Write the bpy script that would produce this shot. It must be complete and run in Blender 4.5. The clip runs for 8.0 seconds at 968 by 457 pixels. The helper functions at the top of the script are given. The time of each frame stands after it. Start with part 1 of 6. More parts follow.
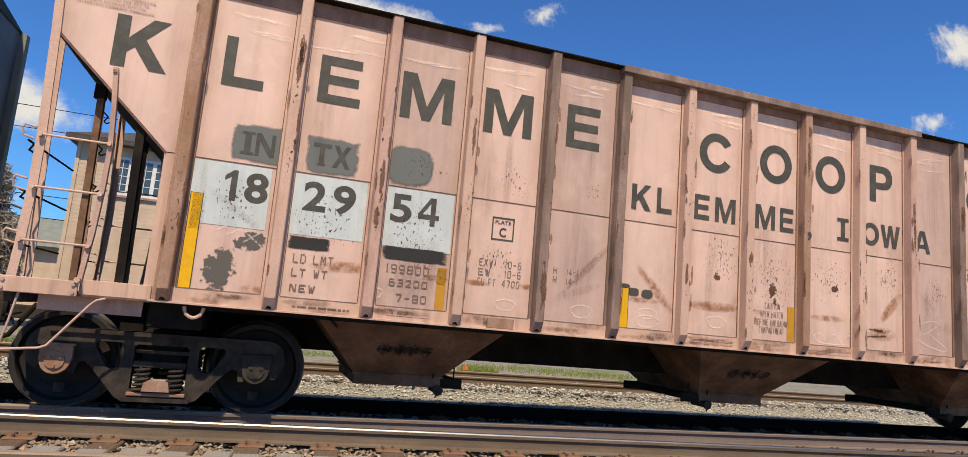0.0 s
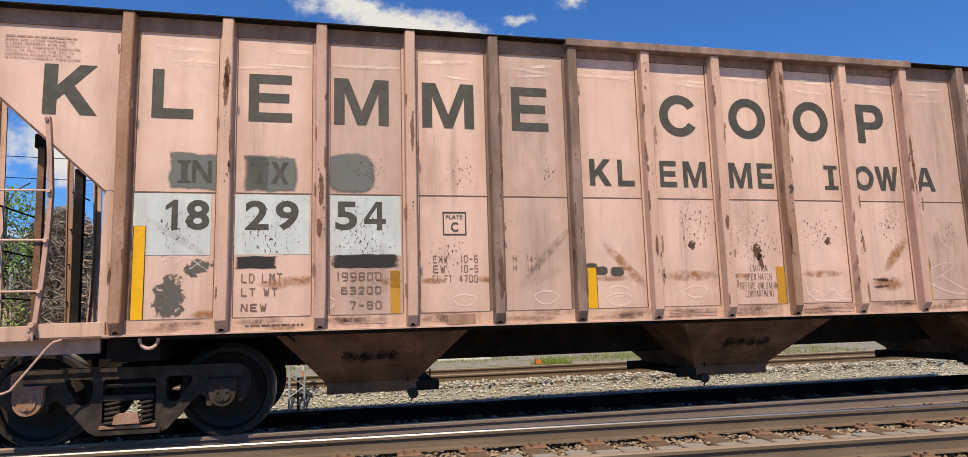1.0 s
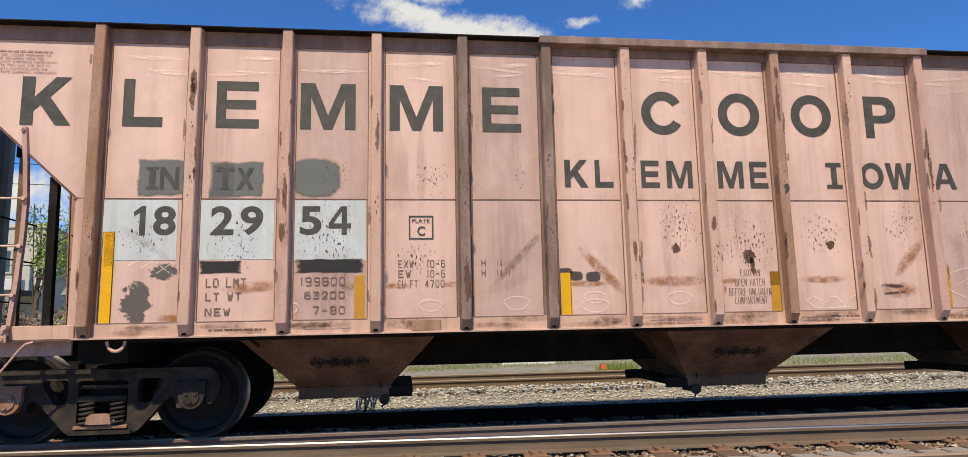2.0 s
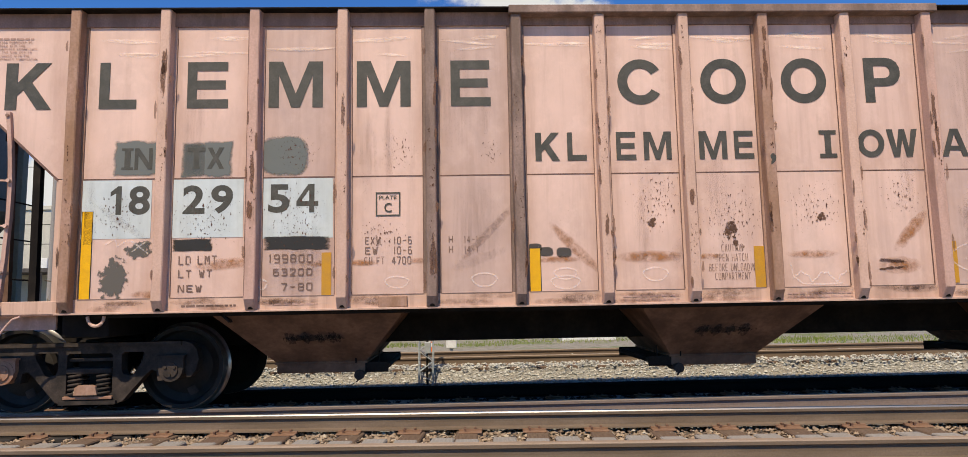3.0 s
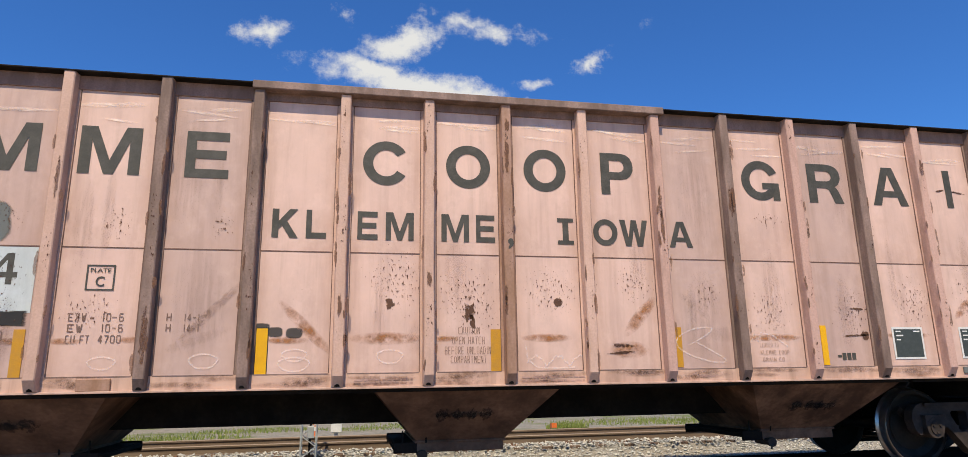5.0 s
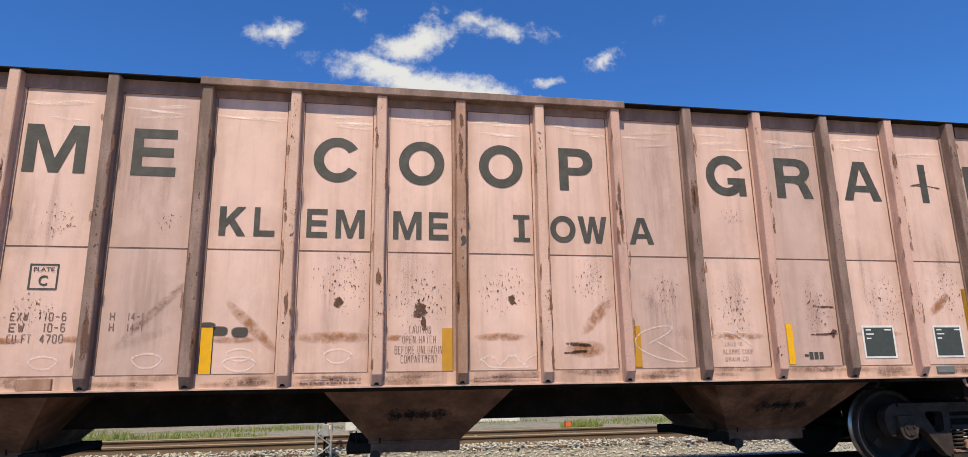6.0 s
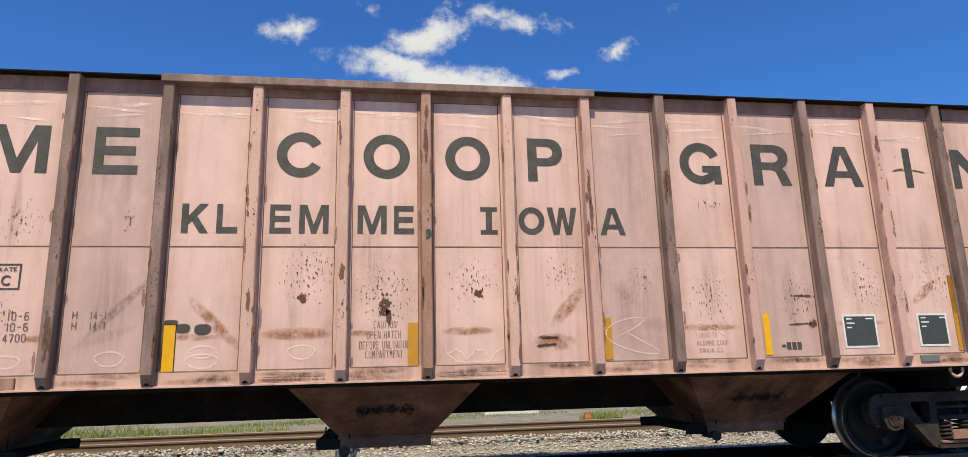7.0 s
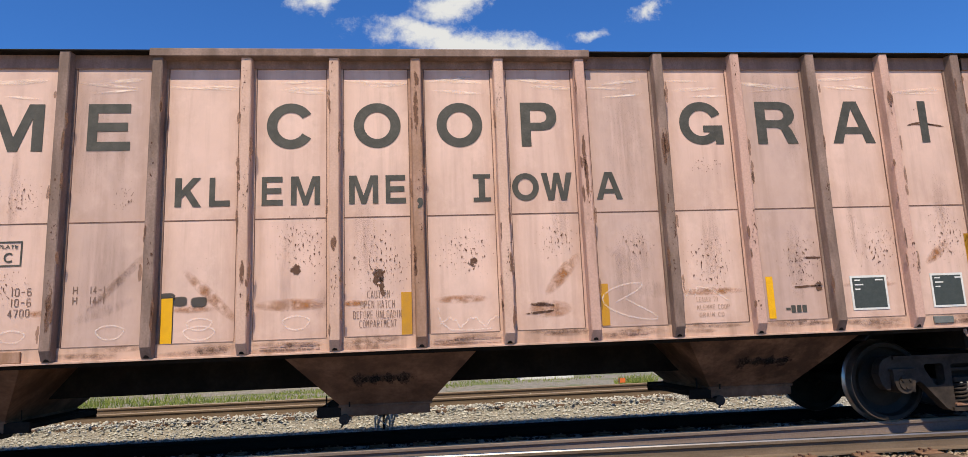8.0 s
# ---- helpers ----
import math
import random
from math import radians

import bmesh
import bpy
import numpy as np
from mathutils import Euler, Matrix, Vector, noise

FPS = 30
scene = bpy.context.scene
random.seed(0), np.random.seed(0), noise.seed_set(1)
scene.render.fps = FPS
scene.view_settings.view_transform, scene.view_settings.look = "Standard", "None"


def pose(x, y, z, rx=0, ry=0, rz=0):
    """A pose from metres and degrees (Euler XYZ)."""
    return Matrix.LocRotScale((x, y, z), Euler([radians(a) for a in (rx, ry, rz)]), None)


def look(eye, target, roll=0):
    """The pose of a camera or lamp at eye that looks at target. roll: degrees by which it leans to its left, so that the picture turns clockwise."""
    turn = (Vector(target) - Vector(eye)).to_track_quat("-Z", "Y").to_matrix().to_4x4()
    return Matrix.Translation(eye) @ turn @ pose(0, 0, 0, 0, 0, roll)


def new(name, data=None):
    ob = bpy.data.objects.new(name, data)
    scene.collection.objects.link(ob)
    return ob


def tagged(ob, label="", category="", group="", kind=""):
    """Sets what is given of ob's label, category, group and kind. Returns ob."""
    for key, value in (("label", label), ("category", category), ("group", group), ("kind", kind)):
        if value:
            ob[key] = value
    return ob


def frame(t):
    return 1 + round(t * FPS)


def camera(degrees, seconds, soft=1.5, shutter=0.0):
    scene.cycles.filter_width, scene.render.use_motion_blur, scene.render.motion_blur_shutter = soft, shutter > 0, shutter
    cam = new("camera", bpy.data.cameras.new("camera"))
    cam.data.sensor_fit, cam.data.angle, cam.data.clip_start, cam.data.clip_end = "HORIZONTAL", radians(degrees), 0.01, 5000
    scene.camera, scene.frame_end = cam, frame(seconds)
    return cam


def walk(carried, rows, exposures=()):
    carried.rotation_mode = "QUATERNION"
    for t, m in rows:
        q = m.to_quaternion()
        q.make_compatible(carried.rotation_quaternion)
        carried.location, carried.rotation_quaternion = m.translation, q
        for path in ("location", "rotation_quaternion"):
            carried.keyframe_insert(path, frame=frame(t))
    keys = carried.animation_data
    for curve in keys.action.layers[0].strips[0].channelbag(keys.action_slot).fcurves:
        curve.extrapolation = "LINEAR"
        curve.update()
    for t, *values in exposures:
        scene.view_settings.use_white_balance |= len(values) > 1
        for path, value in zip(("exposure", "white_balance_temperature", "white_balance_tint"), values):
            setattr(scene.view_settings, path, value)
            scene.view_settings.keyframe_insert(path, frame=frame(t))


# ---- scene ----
# ---------------------------------------------------------------- camera
# The eye stands beside the tracks; the train rolls past it. z = 0 is the top of the rails, x runs along the train's track.
cam = camera(72.8, 8.0, soft=0.75)
PATH = [
    (0.0, 0.0, 0.000, 1.140, 8.25, -4.89, -18.41),
    (0.2, 0.0, -0.021, 1.140, 5.32, -3.85, -15.42),
    (0.3, 0.0, -0.033, 1.140, 4.33, -3.68, -14.31),
    (0.5, 0.0, -0.058, 1.141, 4.14, -3.60, -13.74),
    (0.6, 0.0, -0.077, 1.145, 4.40, -4.08, -13.48),
    (0.7, 0.0, -0.101, 1.151, 4.95, -3.04, -13.22),
    (1.0, 0.0, -0.175, 1.176, 7.66, 1.56, -12.40),
    (1.2, 0.0, -0.181, 1.176, 9.45, 2.54, -11.23),
    (2.3, 0.0, -0.183, 1.176, 7.37, 1.30, -2.88),
    (2.4, 0.0, -0.184, 1.175, 7.20, 2.07, -1.09),
    (2.5, 0.0, -0.184, 1.174, 7.15, 2.56, -0.75),
    (2.7, 0.0, -0.178, 1.169, 6.81, 2.14, -0.57),
    (3.0, 0.0, -0.164, 1.160, 6.19, 1.04, -1.75),
    (3.3, 0.0, -0.159, 1.159, 5.59, 1.15, -5.81),
    (3.5, 0.0, -0.153, 1.159, 5.59, 1.46, -10.56),
    (3.7, 0.0, -0.168, 1.163, 6.81, 1.66, -14.01),
    (4.0, 0.0, -0.190, 1.169, 7.79, 1.81, -14.88),
    (4.2, 0.0, -0.206, 1.166, 8.98, 1.70, -14.23),
    (4.5, 0.0, -0.229, 1.161, 11.69, 1.23, -11.66),
    (5.0, 0.0, -0.233, 1.158, 12.91, 0.89, -11.11),
    (5.2, 0.0, -0.232, 1.158, 12.85, 0.81, -10.94),
    (6.3, 0.0, -0.225, 1.161, 12.75, 0.98, -9.51),
    (6.5, 0.0, -0.224, 1.161, 12.61, 1.06, -9.23),
    (7.0, 0.0, -0.222, 1.165, 12.24, 1.47, -8.36),
    (7.5, 0.0, -0.211, 1.168, 10.96, 1.98, -6.99),
    (8.0, 0.0, -0.193, 1.166, 9.51, 2.24, -5.44),
]
walk(cam, [(t, pose(x, y, z, 90 + pitch, roll, yaw)) for t, x, y, z, pitch, roll, yaw in PATH],
     exposures=[(0.0, 0.07, 8350, 8), (1.0, 0.07, 8250, 8), (2.5, 0.07, 7950, 8), (4.0, 0.07, 7850, 8), (5.0, 0.08, 7730, 8), (8.0, 0.08, 7730, 8)])

# ---------------------------------------------------------------- sky and sun
SUN_EL, SUN_AZ = radians(54.2), radians(195)          # azimuth clockwise from +y
sun_dir = Vector((math.sin(SUN_AZ) * math.cos(SUN_EL), math.cos(SUN_AZ) * math.cos(SUN_EL), math.sin(SUN_EL)))
sun = new("sun", bpy.data.lights.new("sun", "SUN"))
sun.data.energy, sun.data.angle, sun.data.color = 5.0, radians(0.53), (1.0, 0.93, 0.82)
sun.matrix_world = look(sun_dir * 60, (0, 0, 0))

world = bpy.data.worlds.new("sky")
scene.world = world
world.use_nodes = True
wn, wl = world.node_tree.nodes, world.node_tree.links
wn.clear()


def wnode(kind, **inputs):
    n = wn.new(kind)
    for k, v in inputs.items():
        n.inputs[k].default_value = v
    return n


def wmath(op, a, b=None):
    n = wn.new("ShaderNodeMath")
    n.operation = op
    for i, v in enumerate((a, b)):
        if v is None:
            continue
        if isinstance(v, (int, float)):
            n.inputs[i].default_value = v
        else:
            wl.new(v, n.inputs[i])
    return n.outputs[0]


sky = wn.new("ShaderNodeTexSky")
sky.sky_type, sky.sun_disc, sky.sun_elevation, sky.sun_rotation = "NISHITA", False, SUN_EL, SUN_AZ
sky.air_density, sky.dust_density, sky.ozone_density = 1.0, 0.2, 3.0
tint = wn.new("ShaderNodeMix")
tint.data_type, tint.blend_type = "RGBA", "MULTIPLY"
tint.inputs[0].default_value = 1.0
tint.inputs[7].default_value = (0.30, 0.85, 1.68, 1)
wl.new(sky.outputs[0], tint.inputs[6])
blue = wnode("ShaderNodeBackground", Strength=0.10)
wl.new(tint.outputs[2], blue.inputs[0])
tc = wn.new("ShaderNodeTexCoord")
sep = wn.new("ShaderNodeSeparateXYZ")
wl.new(tc.outputs["Generated"], sep.inputs[0])
ahead = wmath("MAXIMUM", sep.outputs[1], 0.05)
flat = wn.new("ShaderNodeCombineXYZ")
wl.new(wmath("DIVIDE", sep.outputs[0], ahead), flat.inputs[0])
wl.new(wmath("DIVIDE", sep.outputs[2], ahead), flat.inputs[1])
curl = wnode("ShaderNodeTexNoise", Scale=9.0, Detail=6.0, Roughness=0.62)
wl.new(flat.outputs[0], curl.inputs["Vector"])
bend = wn.new("ShaderNodeVectorMath")
bend.operation = "MULTIPLY_ADD"
wl.new(curl.outputs["Color"], bend.inputs[0])
bend.inputs[1].default_value, bend.inputs[2].default_value = (0.09, 0.06, 0), (-0.045, -0.03, 0)
bent = wn.new("ShaderNodeVectorMath")
wl.new(flat.outputs[0], bent.inputs[0])
wl.new(bend.outputs[0], bent.inputs[1])
# fair-weather clouds: centre, half axes, tilt, density
CLOUDS = [
    (0.115, 0.466, 0.25, 0.042, -9, 1.0), (0.03, 0.490, 0.11, 0.030, -14, 1.0), (-0.155, 0.553, 0.07, 0.027, 14, 0.8),
    (0.065, 0.547, 0.105, 0.038, 22, 0.85), (0.20, 0.590, 0.14, 0.032, -4, 0.62), (0.40, 0.54, 0.055, 0.022, 40, 0.7),
    (0.30, 0.493, 0.05, 0.016, 4, 0.75), (-0.03, 0.590, 0.035, 0.03, 50, 0.45), (0.50, 0.62, 0.06, 0.018, 30, 0.3),
    (1.40, 0.70, 0.10, 0.07, 10, 0.9), (1.30, 0.50, 0.10, 0.03, 15, 0.6), (-0.36, 0.245, 0.13, 0.055, -10, 1.0),
    (-0.62, 0.19, 0.22, 0.07, 5, 1.0), (-0.46, 0.11, 0.2, 0.04, 0, 0.8), (-0.72, 0.34, 0.10, 0.05, 30, 0.8),
]
mask = None
for cx, cz, ax, az, turn, dens in CLOUDS:
    m = wn.new("ShaderNodeMapping")
    m.vector_type = "TEXTURE"
    m.inputs["Location"].default_value = (cx, cz, 0)
    m.inputs["Rotation"].default_value = (0, 0, radians(turn))
    m.inputs["Scale"].default_value = (ax, az, 1)
    wl.new(bent.outputs[0], m.inputs["Vector"])
    ln = wn.new("ShaderNodeVectorMath")
    ln.operation = "LENGTH"
    wl.new(m.outputs[0], ln.inputs[0])
    r = wnode("ShaderNodeMapRange", **{"From Min": 1.25, "From Max": 0.15, "To Min": 0.0, "To Max": dens})
    wl.new(ln.outputs["Value"], r.inputs["Value"])
    mask = r.outputs[0] if mask is None else wmath("MAXIMUM", mask, r.outputs[0])
fluff = wnode("ShaderNodeTexNoise", Scale=22.0, Detail=8.0, Roughness=0.68)
wl.new(flat.outputs[0], fluff.inputs["Vector"])
thick = wmath("ADD", mask, wmath("MULTIPLY", wmath("SUBTRACT", fluff.outputs[0], 0.5), 1.3))
edge = wnode("ShaderNodeMapRange", **{"From Min": 0.28, "From Max": 0.85})
edge.interpolation_type = "SMOOTHSTEP"
wl.new(thick, edge.inputs["Value"])
cover = wmath("MULTIPLY", edge.outputs[0], wmath("GREATER_THAN", mask, 0.02))
cover = wmath("MULTIPLY", cover, wmath("GREATER_THAN", sep.outputs[1], 0.06))
white = wnode("ShaderNodeBackground", Color=(0.86, 0.93, 1.06, 1), Strength=0.80)
both = wn.new("ShaderNodeMixShader")
wl.new(cover, both.inputs[0])
wl.new(blue.outputs[0], both.inputs[1])
wl.new(white.outputs[0], both.inputs[2])
out = wn.new("ShaderNodeOutputWorld")
wl.new(both.outputs[0], out.inputs[0])

# ---------------------------------------------------------------- materials


class Mat:
    """A small builder of node materials."""

    def __init__(self, name):
        self.m = bpy.data.materials.new(name)
        self.m.use_nodes = True
        self.n, self.l = self.m.node_tree.nodes, self.m.node_tree.links
        self.b = self.n["Principled BSDF"]
        self.tc = self.n.new("ShaderNodeTexCoord")

    def put(self, socket, v):
        if isinstance(v, (int, float, tuple)):
            socket.default_value = v if not (isinstance(v, tuple) and len(v) == 3 and socket.type == "RGBA") else (*v, 1)
        else:
            self.l.new(v, socket)

    def coord(self, scale=(1, 1, 1), space="Object"):
        mp = self.n.new("ShaderNodeMapping")
        mp.inputs["Scale"].default_value = scale
        self.l.new(self.tc.outputs[space], mp.inputs[0])
        return mp.outputs[0]

    def noise(self, scale, detail=4.0, rough=0.55, stretch=(1, 1, 1), space="Object"):
        t = self.n.new("ShaderNodeTexNoise")
        t.inputs["Scale"].default_value, t.inputs["Detail"].default_value, t.inputs["Roughness"].default_value = scale, detail, rough
        self.l.new(self.coord(stretch, space), t.inputs["Vector"])
        return t.outputs[0]

    def span(self, v, lo, hi, a=0.0, b=1.0):
        r = self.n.new("ShaderNodeMapRange")
        self.put(r.inputs["Value"], v)
        for k, x in (("From Min", lo), ("From Max", hi), ("To Min", a), ("To Max", b)):
            r.inputs[k].default_value = x
        return r.outputs[0]

    def mix(self, f, a, b, mode="MIX"):
        x = self.n.new("ShaderNodeMix")
        x.data_type, x.blend_type = "RGBA", mode
        self.put(x.inputs[0], f)
        self.put(x.inputs[6], a)
        self.put(x.inputs[7], b)
        return x.outputs[2]

    def math(self, op, a, b=0.0):
        x = self.n.new("ShaderNodeMath")
        x.operation = op
        self.put(x.inputs[0], a)
        self.put(x.inputs[1], b)
        return x.outputs[0]

    def random(self):
        return self.n.new("ShaderNodeObjectInfo").outputs["Random"]

    def island(self):
        return self.n.new("ShaderNodeNewGeometry").outputs["Random Per Island"]

    def done(self, color, rough=0.6, metal=0.0, bump=None, strength=0.3, distance=0.01, spec=0.4):
        self.put(self.b.inputs["Base Color"], color)
        self.put(self.b.inputs["Roughness"], rough)
        self.put(self.b.inputs["Metallic"], metal)
        self.b.inputs["Specular IOR Level"].default_value = spec
        if bump is not None:
            bp = self.n.new("ShaderNodeBump")
            bp.inputs["Strength"].default_value, bp.inputs["Distance"].default_value = strength, distance
            self.l.new(bump, bp.inputs["Height"])
            self.l.new(bp.outputs[0], self.b.inputs["Normal"])
        return self.m


def paint(name, col, dirt=(0.20, 0.11, 0.07), dirty=0.22, rust=0.5, rough=0.55, vary=0.10, grime=0.0):
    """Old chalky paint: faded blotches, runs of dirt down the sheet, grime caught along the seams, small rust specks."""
    k = Mat(name)
    c = k.mix(k.span(k.noise(1.3, 5), 0.3, 0.7), tuple(x * 0.90 for x in col), tuple(min(1, x * 1.06) for x in col))
    runs = k.math("MULTIPLY", k.span(k.noise(9, 5, 0.6, (1, 1, 0.06)), 0.48, 0.78), dirty)
    c = k.mix(runs, c, dirt)
    film = k.math("MULTIPLY", k.span(k.noise(3.0, 8, 0.7, (1, 1, 0.5)), 0.45, 0.85), min(1.0, dirty * 2.2))
    c = k.mix(film, c, tuple(x * 0.66 for x in col))
    chalky = k.math("MULTIPLY", k.span(k.noise(2.6, 8, 0.72, (1, 1, 0.8)), 0.52, 0.75), 0.55)
    c = k.mix(chalky, c, tuple(min(1.0, x * 1.08 + 0.07) for x in col))
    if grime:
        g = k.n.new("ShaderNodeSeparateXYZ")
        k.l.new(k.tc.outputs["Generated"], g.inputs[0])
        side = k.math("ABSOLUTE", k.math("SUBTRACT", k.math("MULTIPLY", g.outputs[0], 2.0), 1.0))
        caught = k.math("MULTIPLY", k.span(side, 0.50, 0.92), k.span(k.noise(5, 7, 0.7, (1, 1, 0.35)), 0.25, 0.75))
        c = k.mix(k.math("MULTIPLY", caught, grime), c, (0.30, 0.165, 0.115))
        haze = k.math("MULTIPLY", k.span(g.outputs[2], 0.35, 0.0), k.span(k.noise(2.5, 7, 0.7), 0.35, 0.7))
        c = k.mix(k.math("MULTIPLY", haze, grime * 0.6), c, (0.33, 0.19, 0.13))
    specks = k.math("MULTIPLY", k.span(k.noise(38, 3, 0.5), 0.72, 0.76), k.span(k.noise(2.1, 3), 0.5, 0.66))
    c = k.mix(k.math("MULTIPLY", specks, rust), c, (0.09, 0.035, 0.018))
    c = k.mix(k.span(k.random(), 0, 1, 0, vary), c, (0.33, 0.19, 0.155))
    bump = k.math("ADD", k.noise(1.6, 3, 0.5, (1, 1, 0.7)), k.math("MULTIPLY", k.noise(70, 4), 0.05))
    return k.done(c, k.span(k.noise(5, 4), 0.3, 0.7, rough - 0.08, rough + 0.15), 0, bump, 0.35, 0.02)


def worn(name, col, other, rough=0.7, metal=0.0, scale=6.0, lo=0.4, hi=0.65, stretch=(1, 1, 1), bump=0.25, spec=0.3):
    """Two tones broken up at two scales."""
    k = Mat(name)
    f = k.span(k.noise(scale, 6, 0.62, stretch), lo, hi)
    c = k.mix(f, col, other)
    c = k.mix(k.span(k.noise(scale * 9, 4), 0.35, 0.75, 0, 0.45), c, tuple(x * 0.55 for x in col))
    c = k.mix(k.span(k.random(), 0, 1, 0, 0.3), c, tuple(x * 0.7 for x in other))
    return k.done(c, rough, metal, k.noise(scale * 12, 5), bump, 0.006, spec)


PINK = (0.64, 0.437, 0.368)
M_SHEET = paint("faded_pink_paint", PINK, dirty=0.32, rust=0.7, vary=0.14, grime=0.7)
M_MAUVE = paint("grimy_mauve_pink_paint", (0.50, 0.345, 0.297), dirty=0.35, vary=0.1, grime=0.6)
M_PINK = paint("pink_trim_paint", (0.56, 0.36, 0.275), dirty=0.7, rust=0.9, vary=0.1)
M_BROWN = worn("two_tone_brown_paint", (0.20, 0.118, 0.09), (0.33, 0.20, 0.165), 0.75, stretch=(1, 1, 0.3))
M_POST_RUST = worn("rust_streaked_post", (0.27, 0.145, 0.085), (0.43, 0.265, 0.21), 0.75, scale=4, stretch=(1, 1, 0.25))
M_POST_MID = worn("weathered_pink_post", (0.56, 0.35, 0.29), (0.30, 0.18, 0.14), 0.7, scale=5, lo=0.5, hi=0.75, stretch=(1, 1, 0.3))
M_POST_LIGHT = worn("pale_pink_post", (0.62, 0.41, 0.335), (0.45, 0.275, 0.20), 0.65, scale=5, lo=0.45, hi=0.8, stretch=(1, 1, 0.3))
M_POST_DARK = worn("dark_weathered_post", (0.15, 0.10, 0.08), (0.31, 0.21, 0.178), 0.75, scale=5, stretch=(1, 1, 0.25))
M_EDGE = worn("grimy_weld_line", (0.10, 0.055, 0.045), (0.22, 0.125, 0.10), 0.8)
M_HOPPER = worn("dark_brown_hopper_paint", (0.085, 0.046, 0.03), (0.25, 0.138, 0.088), 0.8, scale=2.2, bump=0.15, spec=0.1)
# Near black: shade under the car put into the colour; also hoses, wires.
M_UNDER = worn("shade_and_rubber_black", (0.012, 0.010, 0.009), (0.028, 0.022, 0.018), 0.9, scale=3, spec=0.08)
M_STEEL_DARK = worn("dark_cast_steel", (0.026, 0.021, 0.018), (0.068, 0.050, 0.041), 0.75, scale=7, spec=0.15)
M_WHEEL = worn("oily_wheel_steel", (0.017, 0.015, 0.0135), (0.032, 0.026, 0.022), 0.6, scale=5, spec=0.2)
M_TREAD = worn("polished_tread", (0.52, 0.50, 0.48), (0.40, 0.37, 0.34), 0.28, 0.9, scale=10, bump=0.05)
M_RUSTY = worn("rusty_casting", (0.26, 0.12, 0.07), (0.36, 0.21, 0.15), 0.8, scale=9)
M_LETTER = worn("olive_grey_letter_paint", (0.052, 0.050, 0.042), (0.085, 0.08, 0.068), 0.6, scale=8, bump=0.05)
M_STENCIL = worn("faded_stencil_paint", (0.15, 0.09, 0.07), (0.25, 0.155, 0.12), 0.7, scale=14, bump=0.05)
M_FADED = worn("nearly_lost_stencil_paint", (0.36, 0.225, 0.17), (0.46, 0.30, 0.235), 0.8, scale=14, bump=0.05)
M_BLUE = paint("pale_blue_patch_paint", (0.48, 0.525, 0.53), dirt=(0.22, 0.19, 0.17), dirty=0.3, rust=1.0, vary=0.0)
M_PATCH = worn("grey_overpaint", (0.115, 0.13, 0.13), (0.16, 0.17, 0.165), 0.7, scale=6, bump=0.05)
M_BLACK = worn("black_overpaint", (0.02, 0.02, 0.021), (0.035, 0.033, 0.032), 0.6, scale=8, bump=0.05)
M_YELLOW = worn("yellow_reflective_tape", (0.80, 0.42, 0.012), (0.70, 0.36, 0.015), 0.45, scale=12, bump=0.05)
M_OCHRE = worn("dull_ochre_tape", (0.50, 0.245, 0.02), (0.43, 0.22, 0.04), 0.6, scale=12, bump=0.05)
CH = Mat("chalk_scrawl")
CH.put(CH.b.inputs["Alpha"], CH.span(CH.noise(60, 3), 0.35, 0.65, 0.06, 0.46))
M_CHALK = CH.done((0.88, 0.76, 0.70), 0.9)
M_PANELBLACK = worn("consolidated_panel_black", (0.045, 0.055, 0.052), (0.06, 0.07, 0.065), 0.5, scale=20, bump=0.02)
M_WHITE = worn("white_paint", (0.74, 0.74, 0.72), (0.62, 0.61, 0.58), 0.6, scale=9, bump=0.05)
M_GREYCAR = worn("grey_hopper_paint", (0.15, 0.155, 0.15), (0.20, 0.205, 0.195), 0.6, scale=2.0, bump=0.06)
M_GREYDARK = worn("dark_grey_car_frame", (0.035, 0.035, 0.03), (0.07, 0.068, 0.058), 0.7, scale=4)
M_GREEN = worn("pale_green_grey_frame", (0.19, 0.20, 0.16), (0.26, 0.26, 0.21), 0.7, scale=4)


